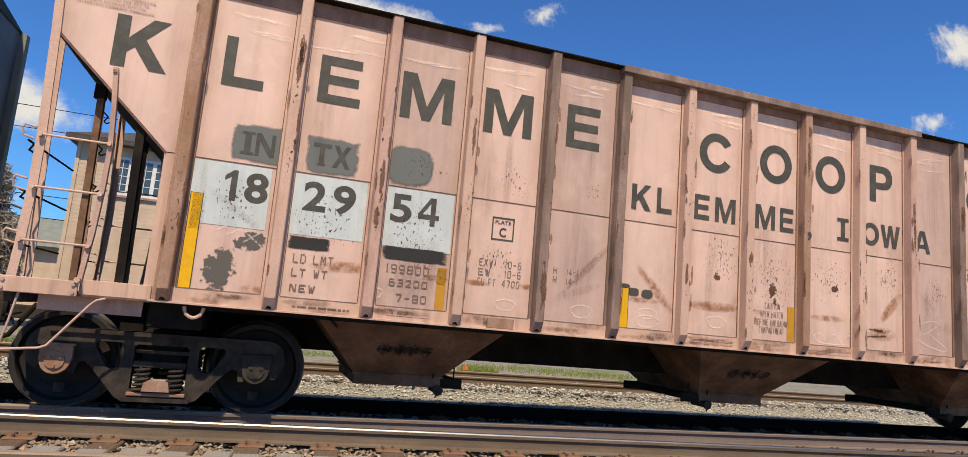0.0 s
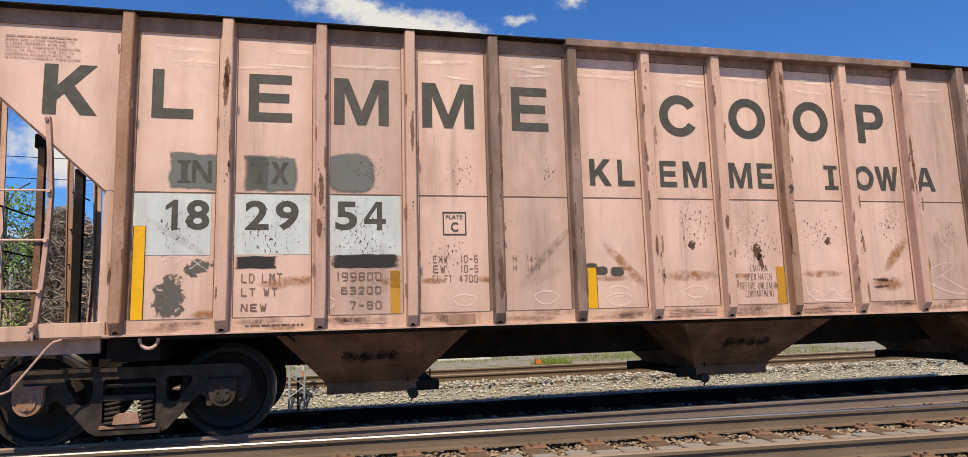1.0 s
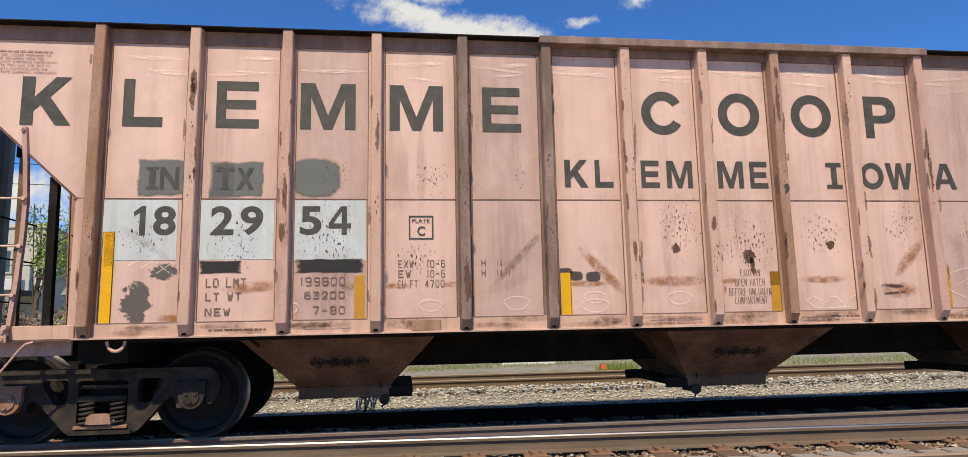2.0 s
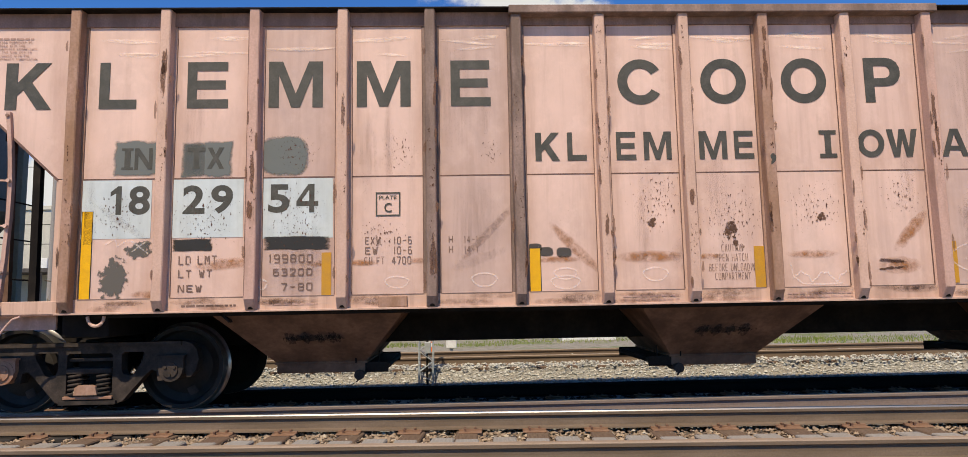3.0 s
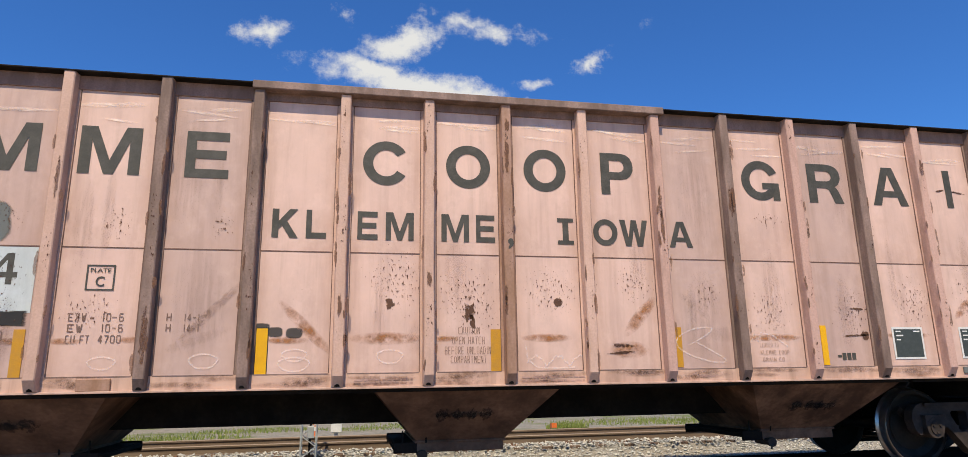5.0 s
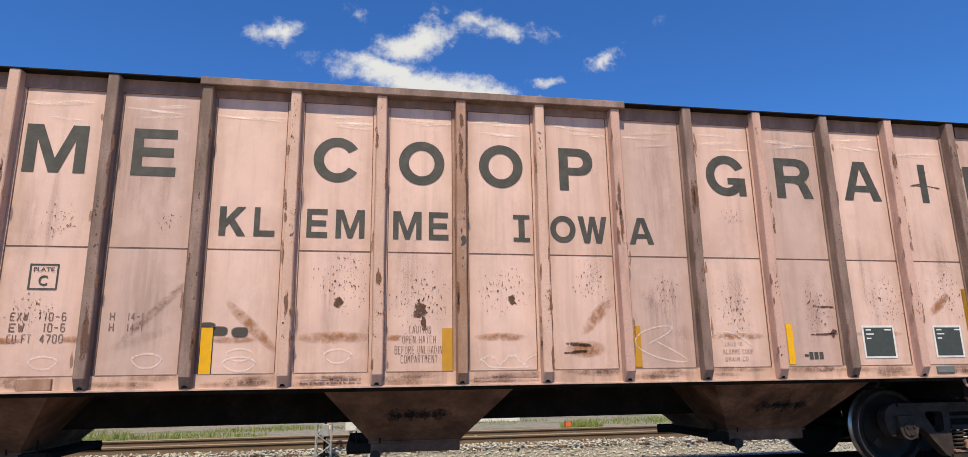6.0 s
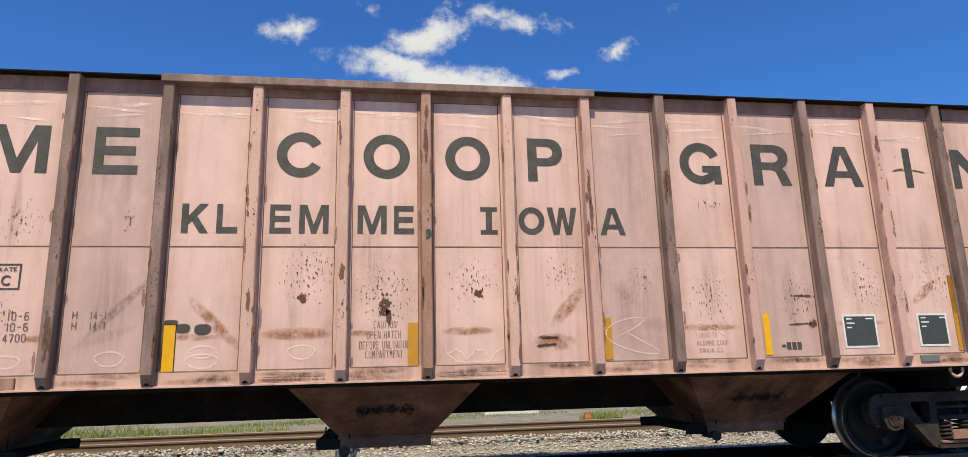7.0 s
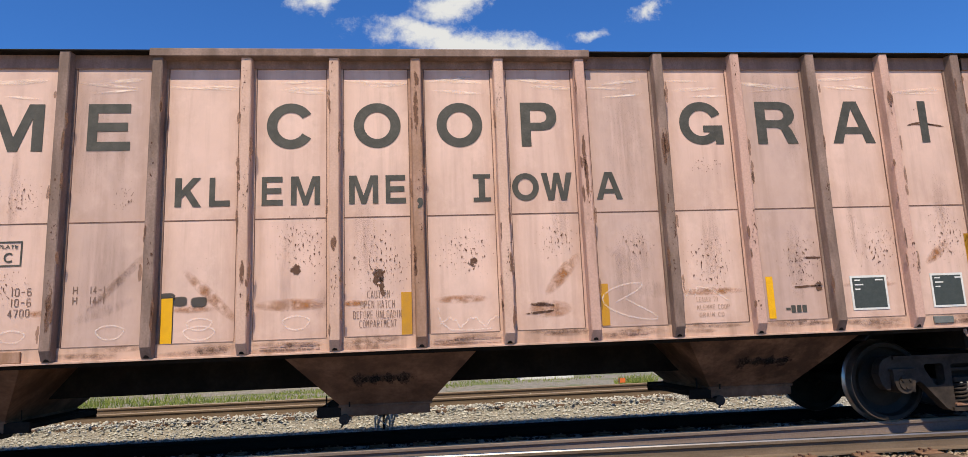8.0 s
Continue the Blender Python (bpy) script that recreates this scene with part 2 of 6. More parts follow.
def stain_mat(name, col, kind, scale=9.0, top=0.9, stretch=(1, 1, 1)):
    """A stain on paint. soft: fades out; ragged: a blot with a torn edge; square: a sprayed square; spots: scattered specks."""
    k = Mat(name)
    n = k.n.new("ShaderNodeVectorMath")
    n.operation = "MULTIPLY_ADD"
    k.l.new(k.tc.outputs["Generated"], n.inputs[0])
    n.inputs[1].default_value, n.inputs[2].default_value = (2, 2, 2), (-1, -1, -1)
    s = k.n.new("ShaderNodeSeparateXYZ")
    k.l.new(n.outputs[0], s.inputs[0])
    ax, az = k.math("ABSOLUTE", s.outputs[0]), k.math("ABSOLUTE", s.outputs[2])
    d = k.math("ADD", k.math("POWER", ax, 2), k.math("POWER", az, 2))
    oi = k.n.new("ShaderNodeObjectInfo")
    shift = k.n.new("ShaderNodeVectorMath")
    shift.operation = "ADD"
    k.l.new(k.coord(stretch), shift.inputs[0])
    k.l.new(oi.outputs["Location"], shift.inputs[1])
    t = k.n.new("ShaderNodeTexNoise")
    t.inputs["Scale"].default_value, t.inputs["Detail"].default_value, t.inputs["Roughness"].default_value = scale, 6.0, 0.62
    k.l.new(shift.outputs[0], t.inputs["Vector"])
    grain = t.outputs[0]
    if kind == "soft":
        a = k.math("MULTIPLY", k.span(d, 1.0, 0.1), k.span(grain, 0.32, 0.66))
    elif kind == "ragged":
        a = k.span(k.math("ADD", d, k.math("MULTIPLY", k.math("SUBTRACT", grain, 0.5), 3.4)), 0.72, 0.46)
        a = k.math("MULTIPLY", a, k.span(d, 1.0, 0.9))
    elif kind == "puff":
        a = k.span(k.math("ADD", k.math("ADD", k.math("POWER", ax, 3), k.math("POWER", az, 3)), k.math("MULTIPLY", k.math("SUBTRACT", grain, 0.5), 0.9)), 0.85, 0.5)
        a = k.math("MULTIPLY", a, k.span(k.math("MAXIMUM", ax, az), 1.0, 0.9))
    elif kind == "square":
        e = k.math("ADD", k.math("MAXIMUM", ax, az), k.math("MULTIPLY", k.math("SUBTRACT", grain, 0.5), 0.55))
        a = k.span(e, 0.98, 0.82)
        a = k.math("MULTIPLY", a, k.span(k.math("MAXIMUM", ax, az), 1.0, 0.95))
    else:
        a = k.span(k.math("ADD", grain, k.span(d, 1.0, 0.0, 0.0, 0.10)), 0.675, 0.70)
        a = k.math("MULTIPLY", a, k.span(d, 1.0, 0.85))
    a = k.math("MULTIPLY", k.math("MINIMUM", k.math("MAXIMUM", a, 0.0), 1.0), top)
    k.put(k.b.inputs["Alpha"], a)
    return k.done(col, 0.85)


S_RUST = stain_mat("rust_smear", (0.33, 0.13, 0.042), "soft", 11, 0.8)
S_SPOT = stain_mat("rust_spatter", (0.085, 0.032, 0.018), "spots", 42, 0.95, (1, 1, 0.55))
S_BLOT = stain_mat("dark_blot", (0.10, 0.048, 0.03), "ragged", 20, 0.9)
S_GREY = stain_mat("grey_blot", (0.10, 0.09, 0.08), "ragged", 13, 0.93)
S_RUN = stain_mat("dirt_run", (0.22, 0.125, 0.09), "soft", 26, 0.20, (1, 1, 0.07))
S_SMEAR = stain_mat("dark_smear", (0.23, 0.12, 0.075), "soft", 13, 0.55)
S_PUFF = stain_mat("grey_spray_puff", (0.125, 0.135, 0.13), "puff", 7, 0.97)
S_FLAKE = stain_mat("post_flaking", (0.15, 0.068, 0.04), "ragged", 34, 0.7, (1, 1, 0.3))
S_SCRAPE = stain_mat("pale_scrape", (0.92, 0.76, 0.66), "soft", 26, 0.75, (0.2, 1, 1))
S_SOOT = stain_mat("dark_spray_dab", (0.055, 0.05, 0.047), "puff", 9, 0.85)
S_BAR = stain_mat("black_brushed_bar", (0.022, 0.022, 0.023), "square", 14, 0.97, (0.5, 1, 1))
S_SPRAY = stain_mat("grey_spray", (0.125, 0.135, 0.13), "square", 5, 0.97)

# ---------------------------------------------------------------- mesh helpers


def box(bm, x0, x1, y0, y1, z0, z1):
    v = [bm.verts.new((x, y, z)) for x in (x0, x1) for y in (y0, y1) for z in (z0, z1)]
    for f in ((0, 1, 3, 2), (4, 6, 7, 5), (0, 4, 5, 1), (2, 3, 7, 6), (0, 2, 6, 4), (1, 5, 7, 3)):
        bm.faces.new([v[i] for i in f])
    return v


def soft(bm, w=0.006, seg=1):
    bmesh.ops.bevel(bm, geom=bm.edges[:], offset=w, segments=seg, affect="EDGES", profile=0.5)
    return bm


def bm_box(x0, x1, y0, y1, z0, z1, bevel=0.0):
    bm = bmesh.new()
    box(bm, x0, x1, y0, y1, z0, z1)
    bmesh.ops.recalc_face_normals(bm, faces=bm.faces[:])
    return soft(bm, bevel) if bevel else bm


def tube(bm, pts, r, seg=8, close=True):
    """A round bar through the points."""
    pts = [Vector(p) for p in pts]
    rings = []
    for i, p in enumerate(pts):
        d = (pts[min(i + 1, len(pts) - 1)] - pts[max(i - 1, 0)]).normalized()
        side = d.cross(Vector((0, 0, 1)) if abs(d.z) < 0.9 else Vector((0, 1, 0))).normalized()
        up = side.cross(d)
        rings.append([bm.verts.new(p + r * (math.cos(a) * side + math.sin(a) * up)) for a in (2 * math.pi * j / seg for j in range(seg))])
    for a, b in zip(rings, rings[1:]):
        for j in range(seg):
            bm.faces.new((a[j], a[(j + 1) % seg], b[(j + 1) % seg], b[j]))
    if close:
        bm.faces.new(rings[0][::-1])
        bm.faces.new(rings[-1])
    return bm


def strip(bm, pts, w, d):
    """A flat bar in the side plane through the points (u, v, z): w wide along u, d deep along v."""
    rings = []
    for u, v, z in pts:
        rings.append([bm.verts.new(q) for q in ((u - w / 2, v - d / 2, z), (u + w / 2, v - d / 2, z), (u + w / 2, v + d / 2, z), (u - w / 2, v + d / 2, z))])
    for a, b in zip(rings, rings[1:]):
        for j in range(4):
            bm.faces.new((a[j], a[(j + 1) % 4], b[(j + 1) % 4], b[j]))
    bm.faces.new(rings[0][::-1])
    bm.faces.new(rings[-1])
    return bm


def prism(bm, outline, y0, y1, holes=()):
    """A plate with holes: the outline in (x, z), from y0 to y1."""
    edges, loops = [], []
    for loop in (outline, *holes):
        vs = [bm.verts.new((x, y0, z)) for x, z in loop]
        loops.append(vs)
        edges += [bm.edges.new((vs[i], vs[(i + 1) % len(vs)])) for i in range(len(vs))]
    fill = bmesh.ops.triangle_fill(bm, edges=edges, use_beauty=True, use_dissolve=False)
    faces = [g for g in fill["geom"] if isinstance(g, bmesh.types.BMFace)]
    ex = bmesh.ops.extrude_face_region(bm, geom=faces)
    bmesh.ops.translate(bm, vec=(0, y1 - y0, 0), verts=[g for g in ex["geom"] if isinstance(g, bmesh.types.BMVert)])
    bmesh.ops.recalc_face_normals(bm, faces=bm.faces[:])
    return bm


def lathe(bm, profile, seg=40):
    """Turn (radius, y) round the y axis."""
    rings = [[bm.verts.new((r * math.cos(a), y, r * math.sin(a))) for a in (2 * math.pi * j / seg for j in range(seg))] for r, y in profile]
    for a, b in zip(rings, rings[1:]):
        for j in range(seg):
            bm.faces.new((a[j], a[(j + 1) % seg], b[(j + 1) % seg], b[j]))
    bmesh.ops.recalc_face_normals(bm, faces=bm.faces[:])
    return bm


def part(name, bm, mat, parent=None, label="", at=None):
    """Link a bmesh as one mesh object under a thing or a part."""
    if isinstance(bm, bmesh.types.BMesh):
        me = bpy.data.meshes.new(name)
        bmesh.ops.recalc_face_normals(bm, faces=bm.faces[:])
        bm.to_mesh(me)
        bm.free()
        me.materials.append(mat)
    else:
        me = bm
    ob = new(name, me)
    ob.parent = parent
    if at is not None:
        ob.matrix_basis = at
    return tagged(ob, label) if label else ob


def smooth(ob, angle=35):
    me = ob.data
    me.shade_smooth()
    me.set_sharp_from_angle(angle=radians(angle))
    return ob


def empty(name, m=None):
    ob = new(name)
    if m is not None:
        ob.matrix_basis = m
    return ob


STROKES = {
    "K": [[(0, 0), (0.25, 0), (0.25, 0.30), (0.38, 0.42), (0.69, 0), (1, 0), (0.56, 0.59), (0.97, 1), (0.66, 1), (0.25, 0.57), (0.25, 1), (0, 1)]],
    "L": [[(0, 0), (1, 0), (1, 0.20), (0.27, 0.20), (0.27, 1), (0, 1)]],
    "E": [[(0, 0), (1, 0), (1, 0.19), (0.23, 0.19), (0.23, 0.41), (0.93, 0.41), (0.93, 0.60), (0.23, 0.60), (0.23, 0.81), (0.98, 0.81), (0.98, 1), (0, 1)]],
    "M": [[(0, 0), (0.19, 0), (0.19, 0.70), (0.42, 0), (0.58, 0), (0.81, 0.70), (0.81, 0), (1, 0), (1, 1), (0.74, 1), (0.5, 0.30), (0.26, 1), (0, 1)]],
    "N": [[(0, 0), (0.2, 0), (0.2, 0.66), (0.76, 0), (1, 0), (1, 1), (0.8, 1), (0.8, 0.34), (0.24, 1), (0, 1)]],
    "A": [[(0, 0), (0.23, 0), (0.295, 0.22), (0.705, 0.22), (0.77, 0), (1, 0), (0.65, 1), (0.35, 1)], [(0.35, 0.38), (0.65, 0.38), (0.5, 0.82)]],
    "W": [[(0, 1), (0.19, 1), (0.30, 0.32), (0.41, 1), (0.59, 1), (0.70, 0.32), (0.81, 1), (1, 1), (0.80, 0), (0.61, 0), (0.5, 0.64), (0.39, 0), (0.20, 0)]],
    "4": [[(0.58, 0), (0.82, 0), (0.82, 0.22), (1, 0.22), (1, 0.40), (0.82, 0.40), (0.82, 1), (0.54, 1), (0, 0.40), (0, 0.22), (0.58, 0.22)], [(0.22, 0.40), (0.58, 0.40), (0.58, 0.80)]],
    "T": [[(0.36, 0), (0.64, 0), (0.64, 0.82), (1, 0.82), (1, 1), (0, 1), (0, 0.82), (0.36, 0.82)]],
    "X": [[(0, 0), (0.27, 0), (0.5, 0.34), (0.73, 0), (1, 0), (0.65, 0.51), (0.98, 1), (0.70, 1), (0.5, 0.67), (0.30, 1), (0.02, 1), (0.35, 0.51)]],
    "1": [[(0.5, 0), (1, 0), (1, 1), (0.66, 1), (0.0, 0.80), (0.0, 0.64), (0.5, 0.76)]],
    "I": [[(0, 0), (1, 0), (1, 1), (0, 1)]],
    "P": [[(0, 0), (0.27, 0), (0.27, 0.36), (0.62, 0.36), (0.80, 0.39), (0.92, 0.47), (0.99, 0.58), (1, 0.68), (0.98, 0.79), (0.91, 0.90), (0.79, 0.97), (0.62, 1), (0, 1)],
          [(0.27, 0.54), (0.56, 0.54), (0.66, 0.57), (0.71, 0.62), (0.72, 0.68), (0.70, 0.75), (0.65, 0.80), (0.56, 0.82), (0.27, 0.82)]],
    "R": [[(0, 0), (0.24, 0), (0.24, 0.38), (0.50, 0.38), (0.60, 0.34), (0.74, 0), (1, 0), (0.86, 0.33), (0.78, 0.42), (0.88, 0.49), (0.95, 0.60), (0.96, 0.70), (0.94, 0.81), (0.87, 0.91), (0.76, 0.97), (0.60, 1), (0, 1)],
          [(0.24, 0.56), (0.55, 0.56), (0.64, 0.58), (0.69, 0.63), (0.70, 0.69), (0.68, 0.75), (0.63, 0.80), (0.55, 0.82), (0.24, 0.82)]],
}


def block_letter(ch, u0, u1, z0, z1, v):
    """A heavy painted capital cut from straight strokes."""
    fit = [[(u0 + x * (u1 - u0), z0 + y * (z1 - z0)) for x, y in loop] for loop in STROKES[ch]]
    return prism(bmesh.new(), fit[0], v, v + 0.002, fit[1:])


def ring_letter(ch, u0, u1, z0, z1, v):
    """A heavy round capital: O, C or G, from one elliptical band."""
    cx, cz, ru, rz = (u0 + u1) / 2, (z0 + z1) / 2, (u1 - u0) / 2, (z1 - z0) / 2
    a0, a1 = {"O": (0, 360), "C": (33, 327), "G": (25, 332)}[ch]
    n = 44
    bm = bmesh.new()
    rows_ = []
    for i in range(n + 1):
        a = radians(a0 + (a1 - a0) * i / n)
        rows_.append([bm.verts.new((cx + k * ru * math.cos(a), y, cz + q * rz * math.sin(a))) for k, q, y in ((1, 1, v), (0.565, 0.60, v), (0.565, 0.60, v + 0.002), (1, 1, v + 0.002))])
    for a, b in zip(rows_, rows_[1:]):
        for j in range(4):
            bm.faces.new((a[j], a[(j + 1) % 4], b[(j + 1) % 4], b[j]))
    if ch == "G":
        box(bm, cx + 0.08 * ru, cx + 0.975 * ru, v - 0.0004, v + 0.0016, cz - 0.42 * rz, cz - 0.11 * rz)
        box(bm, cx + 0.62 * ru, cx + 0.985 * ru, v - 0.0008, v + 0.0012, cz - 0.985 * rz, cz - 0.41 * rz)
    return bm


def text_mesh(body, u0, u1, z0, z1, v, mat, bold=0.02, name="lettering"):
    """Letters of the built-in font, fitted to a rectangle on a side sheet."""
    cu = bpy.data.curves.new("text", "FONT")
    cu.body, cu.offset, cu.resolution_u = body, bold, 5
    ob = new("text", cu)
    me = bpy.data.meshes.new_from_object(ob.evaluated_get(bpy.context.evaluated_depsgraph_get()))
    bpy.data.objects.remove(ob)
    bpy.data.curves.remove(cu)
    xs, ys = [p.co.x for p in me.vertices], [p.co.y for p in me.vertices]
    x0, x1, y0, y1 = min(xs), max(xs), min(ys), max(ys)
    for p in me.vertices:
        p.co = (u0 + (p.co.x - x0) / (x1 - x0) * (u1 - u0), v, z0 + (p.co.y - y0) / (y1 - y0) * (z1 - z0))
    me.materials.clear()
    me.materials.append(mat)
    me.name = name
    return me


# ---------------------------------------------------------------- the pink covered hopper car
# Its own space: u along the track from the car's middle, v across (the near side sheets stand at v = -1.5), z from the rail top.
V = -1.5
CAR_Y = 8.27
car = tagged(empty("hopper_car", pose(6.07, CAR_Y, 0)), "faded pink covered grain hopper car with ribbed sides, rolling on rails", "freight car")

POSTS = [-6.975, -6.035, -5.097, -4.161, -3.228, -2.296, -1.384, -0.462, 0.418, 1.335, 2.255, 3.172, 4.092, 5.012, 5.935, 6.85]
LOOKS = [M_POST_RUST, M_POST_LIGHT, M_POST_MID, M_POST_LIGHT, M_POST_DARK, M_POST_DARK, M_POST_LIGHT, M_POST_LIGHT, M_POST_RUST, M_POST_LIGHT,
         M_POST_MID, M_POST_DARK, M_POST_MID, M_POST_DARK, M_POST_MID, M_POST_DARK]
POST_W, POST_D = 0.125, 0.12
Z_SILL, Z_JOINT, Z_STRIP, Z_EAVE = 1.09, 2.49, 4.15, 4.32


def half_hole(bm, u, z):
    vs = [bm.verts.new((u + 0.028 * math.cos(a), V - POST_D * (0.47 + 0.13 * math.sin(a)) - 0.004, z + 0.028 * math.sin(a))) for a in (math.pi * i / 8 for i in range(9))]
    bm.faces.new(vs)


def side_post(u, mat, near=True):
    s = 1 if near else -1
    w, d = POST_W / 2, POST_D
    bm = bmesh.new()
    # a rolled hat section, its flanges welded to the sheet
    sec = [(-w - 0.03, 0.0), (-w - 0.03, -0.008), (-w, -0.008), (-w + 0.008, -d + 0.01), (-w + 0.018, -d), (w - 0.018, -d), (w - 0.008, -d + 0.01), (w, -0.008), (w + 0.03, -0.008), (w + 0.03, 0.0)]
    top = Z_EAVE - 0.004 if abs(u) > 2.4 else 4.236
    rings = []
    # the foot is cut back to the sill
    for z, deep in ((Z_SILL + 0.012, 0.45), (1.21, 1), (1.6, 1), (2.4, 1), (3.3, 1), (top, 1)):
        j = 0.004 * math.sin(u * 7 + z * 3)
        rings.append([bm.verts.new((u + a + j, s * (V + b * deep), z)) for a, b in sec])
    for a, b in zip(rings, rings[1:]):
        for i in range(len(sec) - 1):
            bm.faces.new((a[i], a[i + 1], b[i + 1], b[i]))
    bm.faces.new(rings[0])
    bm.faces.new(rings[-1])
    ob = part("side_post", bm, mat, car)
    if near:
        bm = bmesh.new()
        half_hole(bm, u, Z_SILL + 0.014)
        part("drain_hole", bm, M_UNDER, ob)
    return ob


def sheet(u0, u1, z0, z1, near=True, mat=None):
    """A side sheet, pressed very slightly hollow between its posts."""
    s = 1 if near else -1
    bm = bmesh.new()
    nx, nz = 6, 10
    g = [[bm.verts.new((u0 + (u1 - u0) * i / nx, s * (V + 0.0012 * math.sin(5 * z0 + j) * math.sin(math.pi * i / nx)), z0 + (z1 - z0) * j / nz)) for i in range(nx + 1)] for j in range(nz + 1)]
    for j in range(nz):
        for i in range(nx):
            bm.faces.new((g[j][i], g[j][i + 1], g[j + 1][i + 1], g[j + 1][i]))
    box(bm, u0, u1, *sorted((s * (V + 0.006), s * (V + 0.018))), z0, z1)
    return part("side_sheet", bm, mat or M_SHEET, car)


BAYS = list(zip(POSTS, POSTS[1:]))
for near in (True, False):
    s = 1 if near else -1
    for u, look_ in zip(POSTS, LOOKS):
        side_post(u, look_, near)
    for bay, (a, b) in enumerate(BAYS):
        tone = M_MAUVE if bay in (2, 4, 10, 12) else M_SHEET
        sheet(a, b, Z_JOINT, Z_STRIP, near, tone)
        sheet(a, b, 1.235, Z_JOINT, near, tone)
        part("lower_band", bm_box(a, b, *sorted((s * (V - 0.0115), s * (V + 0.02))), Z_SILL + 0.01, 1.235), M_PINK, car)
        lo, hi = (a + 0.093, b - 0.093)
        weld = bm_box(lo, hi, *sorted((s * (V - 0.004), s * (V + 0.004))), Z_JOINT - 0.006, Z_JOINT + 0.006)
        part("weld_seam", weld, M_EDGE, car)
        part("band_seam", bm_box(lo, hi, *sorted((s * (V - 0.015), s * (V + 0.004))), 1.230, 1.238), M_POST_DARK, car)
        # brown strip between the side sheets and the eave
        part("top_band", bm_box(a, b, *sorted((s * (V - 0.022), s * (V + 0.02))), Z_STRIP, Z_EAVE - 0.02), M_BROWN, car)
        for q in (lo - 0.003, hi + 0.003):
            part("flange_seam", bm_box(q - 0.004, q + 0.004, *sorted((s * (V - 0.009), s * (V + 0.002))), 1.24, Z_STRIP), M_EDGE, car)
    # eave angles, and the deeper fascia over the middle bays
    y0, y1 = sorted((s * (V - 0.13), s * (V + 0.05)))
    for a, b in ((-8.27, -2.36), (2.36, 8.27)):
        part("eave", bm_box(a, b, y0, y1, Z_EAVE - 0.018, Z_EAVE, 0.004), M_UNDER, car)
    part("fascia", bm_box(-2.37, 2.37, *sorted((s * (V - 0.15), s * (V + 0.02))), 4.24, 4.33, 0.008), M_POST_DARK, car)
    part("side_sill", bm_box(-7.1, 7.1, *sorted((s * (V - 0.045), s * (V + 0.03))), Z_SILL - 0.012, Z_SILL + 0.010, 0.003), M_PINK, car)
    for e in (-1, 1):
        # the end bay: a sheet cut off along the end slope, and its edge angle
        out = [(e * 7.02, 2.5), (e * 7.15, 2.5), (e * 8.2, 3.50), (e * 8.2, Z_STRIP), (e * 7.02, Z_STRIP)]
        bm = prism(bmesh.new(), out, *sorted((s * V, s * (V + 0.02))))
        part("end_sheet", bm, M_SHEET, car)
        bm = prism(bmesh.new(), [(e * 7.02, 1.1), (e * 7.155, 1.1), (e * 7.155, 2.49), (e * 7.02, 2.49)], *sorted((s * V, s * (V + 0.02))))
        part("end_web", bm, M_PINK, car)
        part("top_band", bm_box(*sorted((e * 7.02, e * 8.24)), *sorted((s * (V - 0.02), s * (V + 0.02))), Z_STRIP, Z_EAVE - 0.02), M_BROWN, car)
        bm = prism(bmesh.new(), [(e * 7.14, 2.47), (e * 8.2, 3.47), (e * 8.2, 3.50), (e * 7.14, 2.50)], *sorted((s * (V - 0.006), s * (V + 0.09))))
        part("slope_edge", bm, M_EDGE, car)
        # corner post and ladder stile, leaning in towards the middle and out again at the foot
        lean = [(8.245, 4.15), (8.21, 3.5), (8.17, 2.5), (8.165, 2.05), (8.185, 1.45), (8.20, 1.2)]
        bm = strip(bmesh.new(), [(e * u, s * (V - 0.01), z) for u, z in lean], 0.075, 0.02)
        strip(bm, [(e * (u + 0.03), s * (V + 0.03), z) for u, z in lean], 0.014, 0.08)
        part("corner_post", bm, M_POST_LIGHT, car)
        bm = strip(bmesh.new(), [(e * u, s * (V - 0.035), z) for u, z in ((7.672, 3.22), (7.635, 2.85), (7.608, 2.46), (7.612, 2.1), (7.635, 1.65), (7.675, 1.19))], 0.04, 0.012)
        strip(bm, [(e * (u - 0.017), s * (V - 0.015), z) for u, z in ((7.672, 3.22), (7.635, 2.85), (7.608, 2.46), (7.612, 2.1), (7.635, 1.65), (7.675, 1.19))], 0.010, 0.05)
        part("ladder_stile", bm, M_POST_MID, car)
        part("stile_bolt", tube(bmesh.new(), [(e * 7.67, s * (V - 0.03), 3.18), (e * 7.67, s * (V - 0.058), 3.18)], 0.018, 8), M_BROWN, car)
        part("stile_bolt", tube(bmesh.new(), [(e * 7.675, s * (V - 0.03), 1.215), (e * 7.675, s * (V - 0.10), 1.215)], 0.026, 8), M_POST_MID, car)
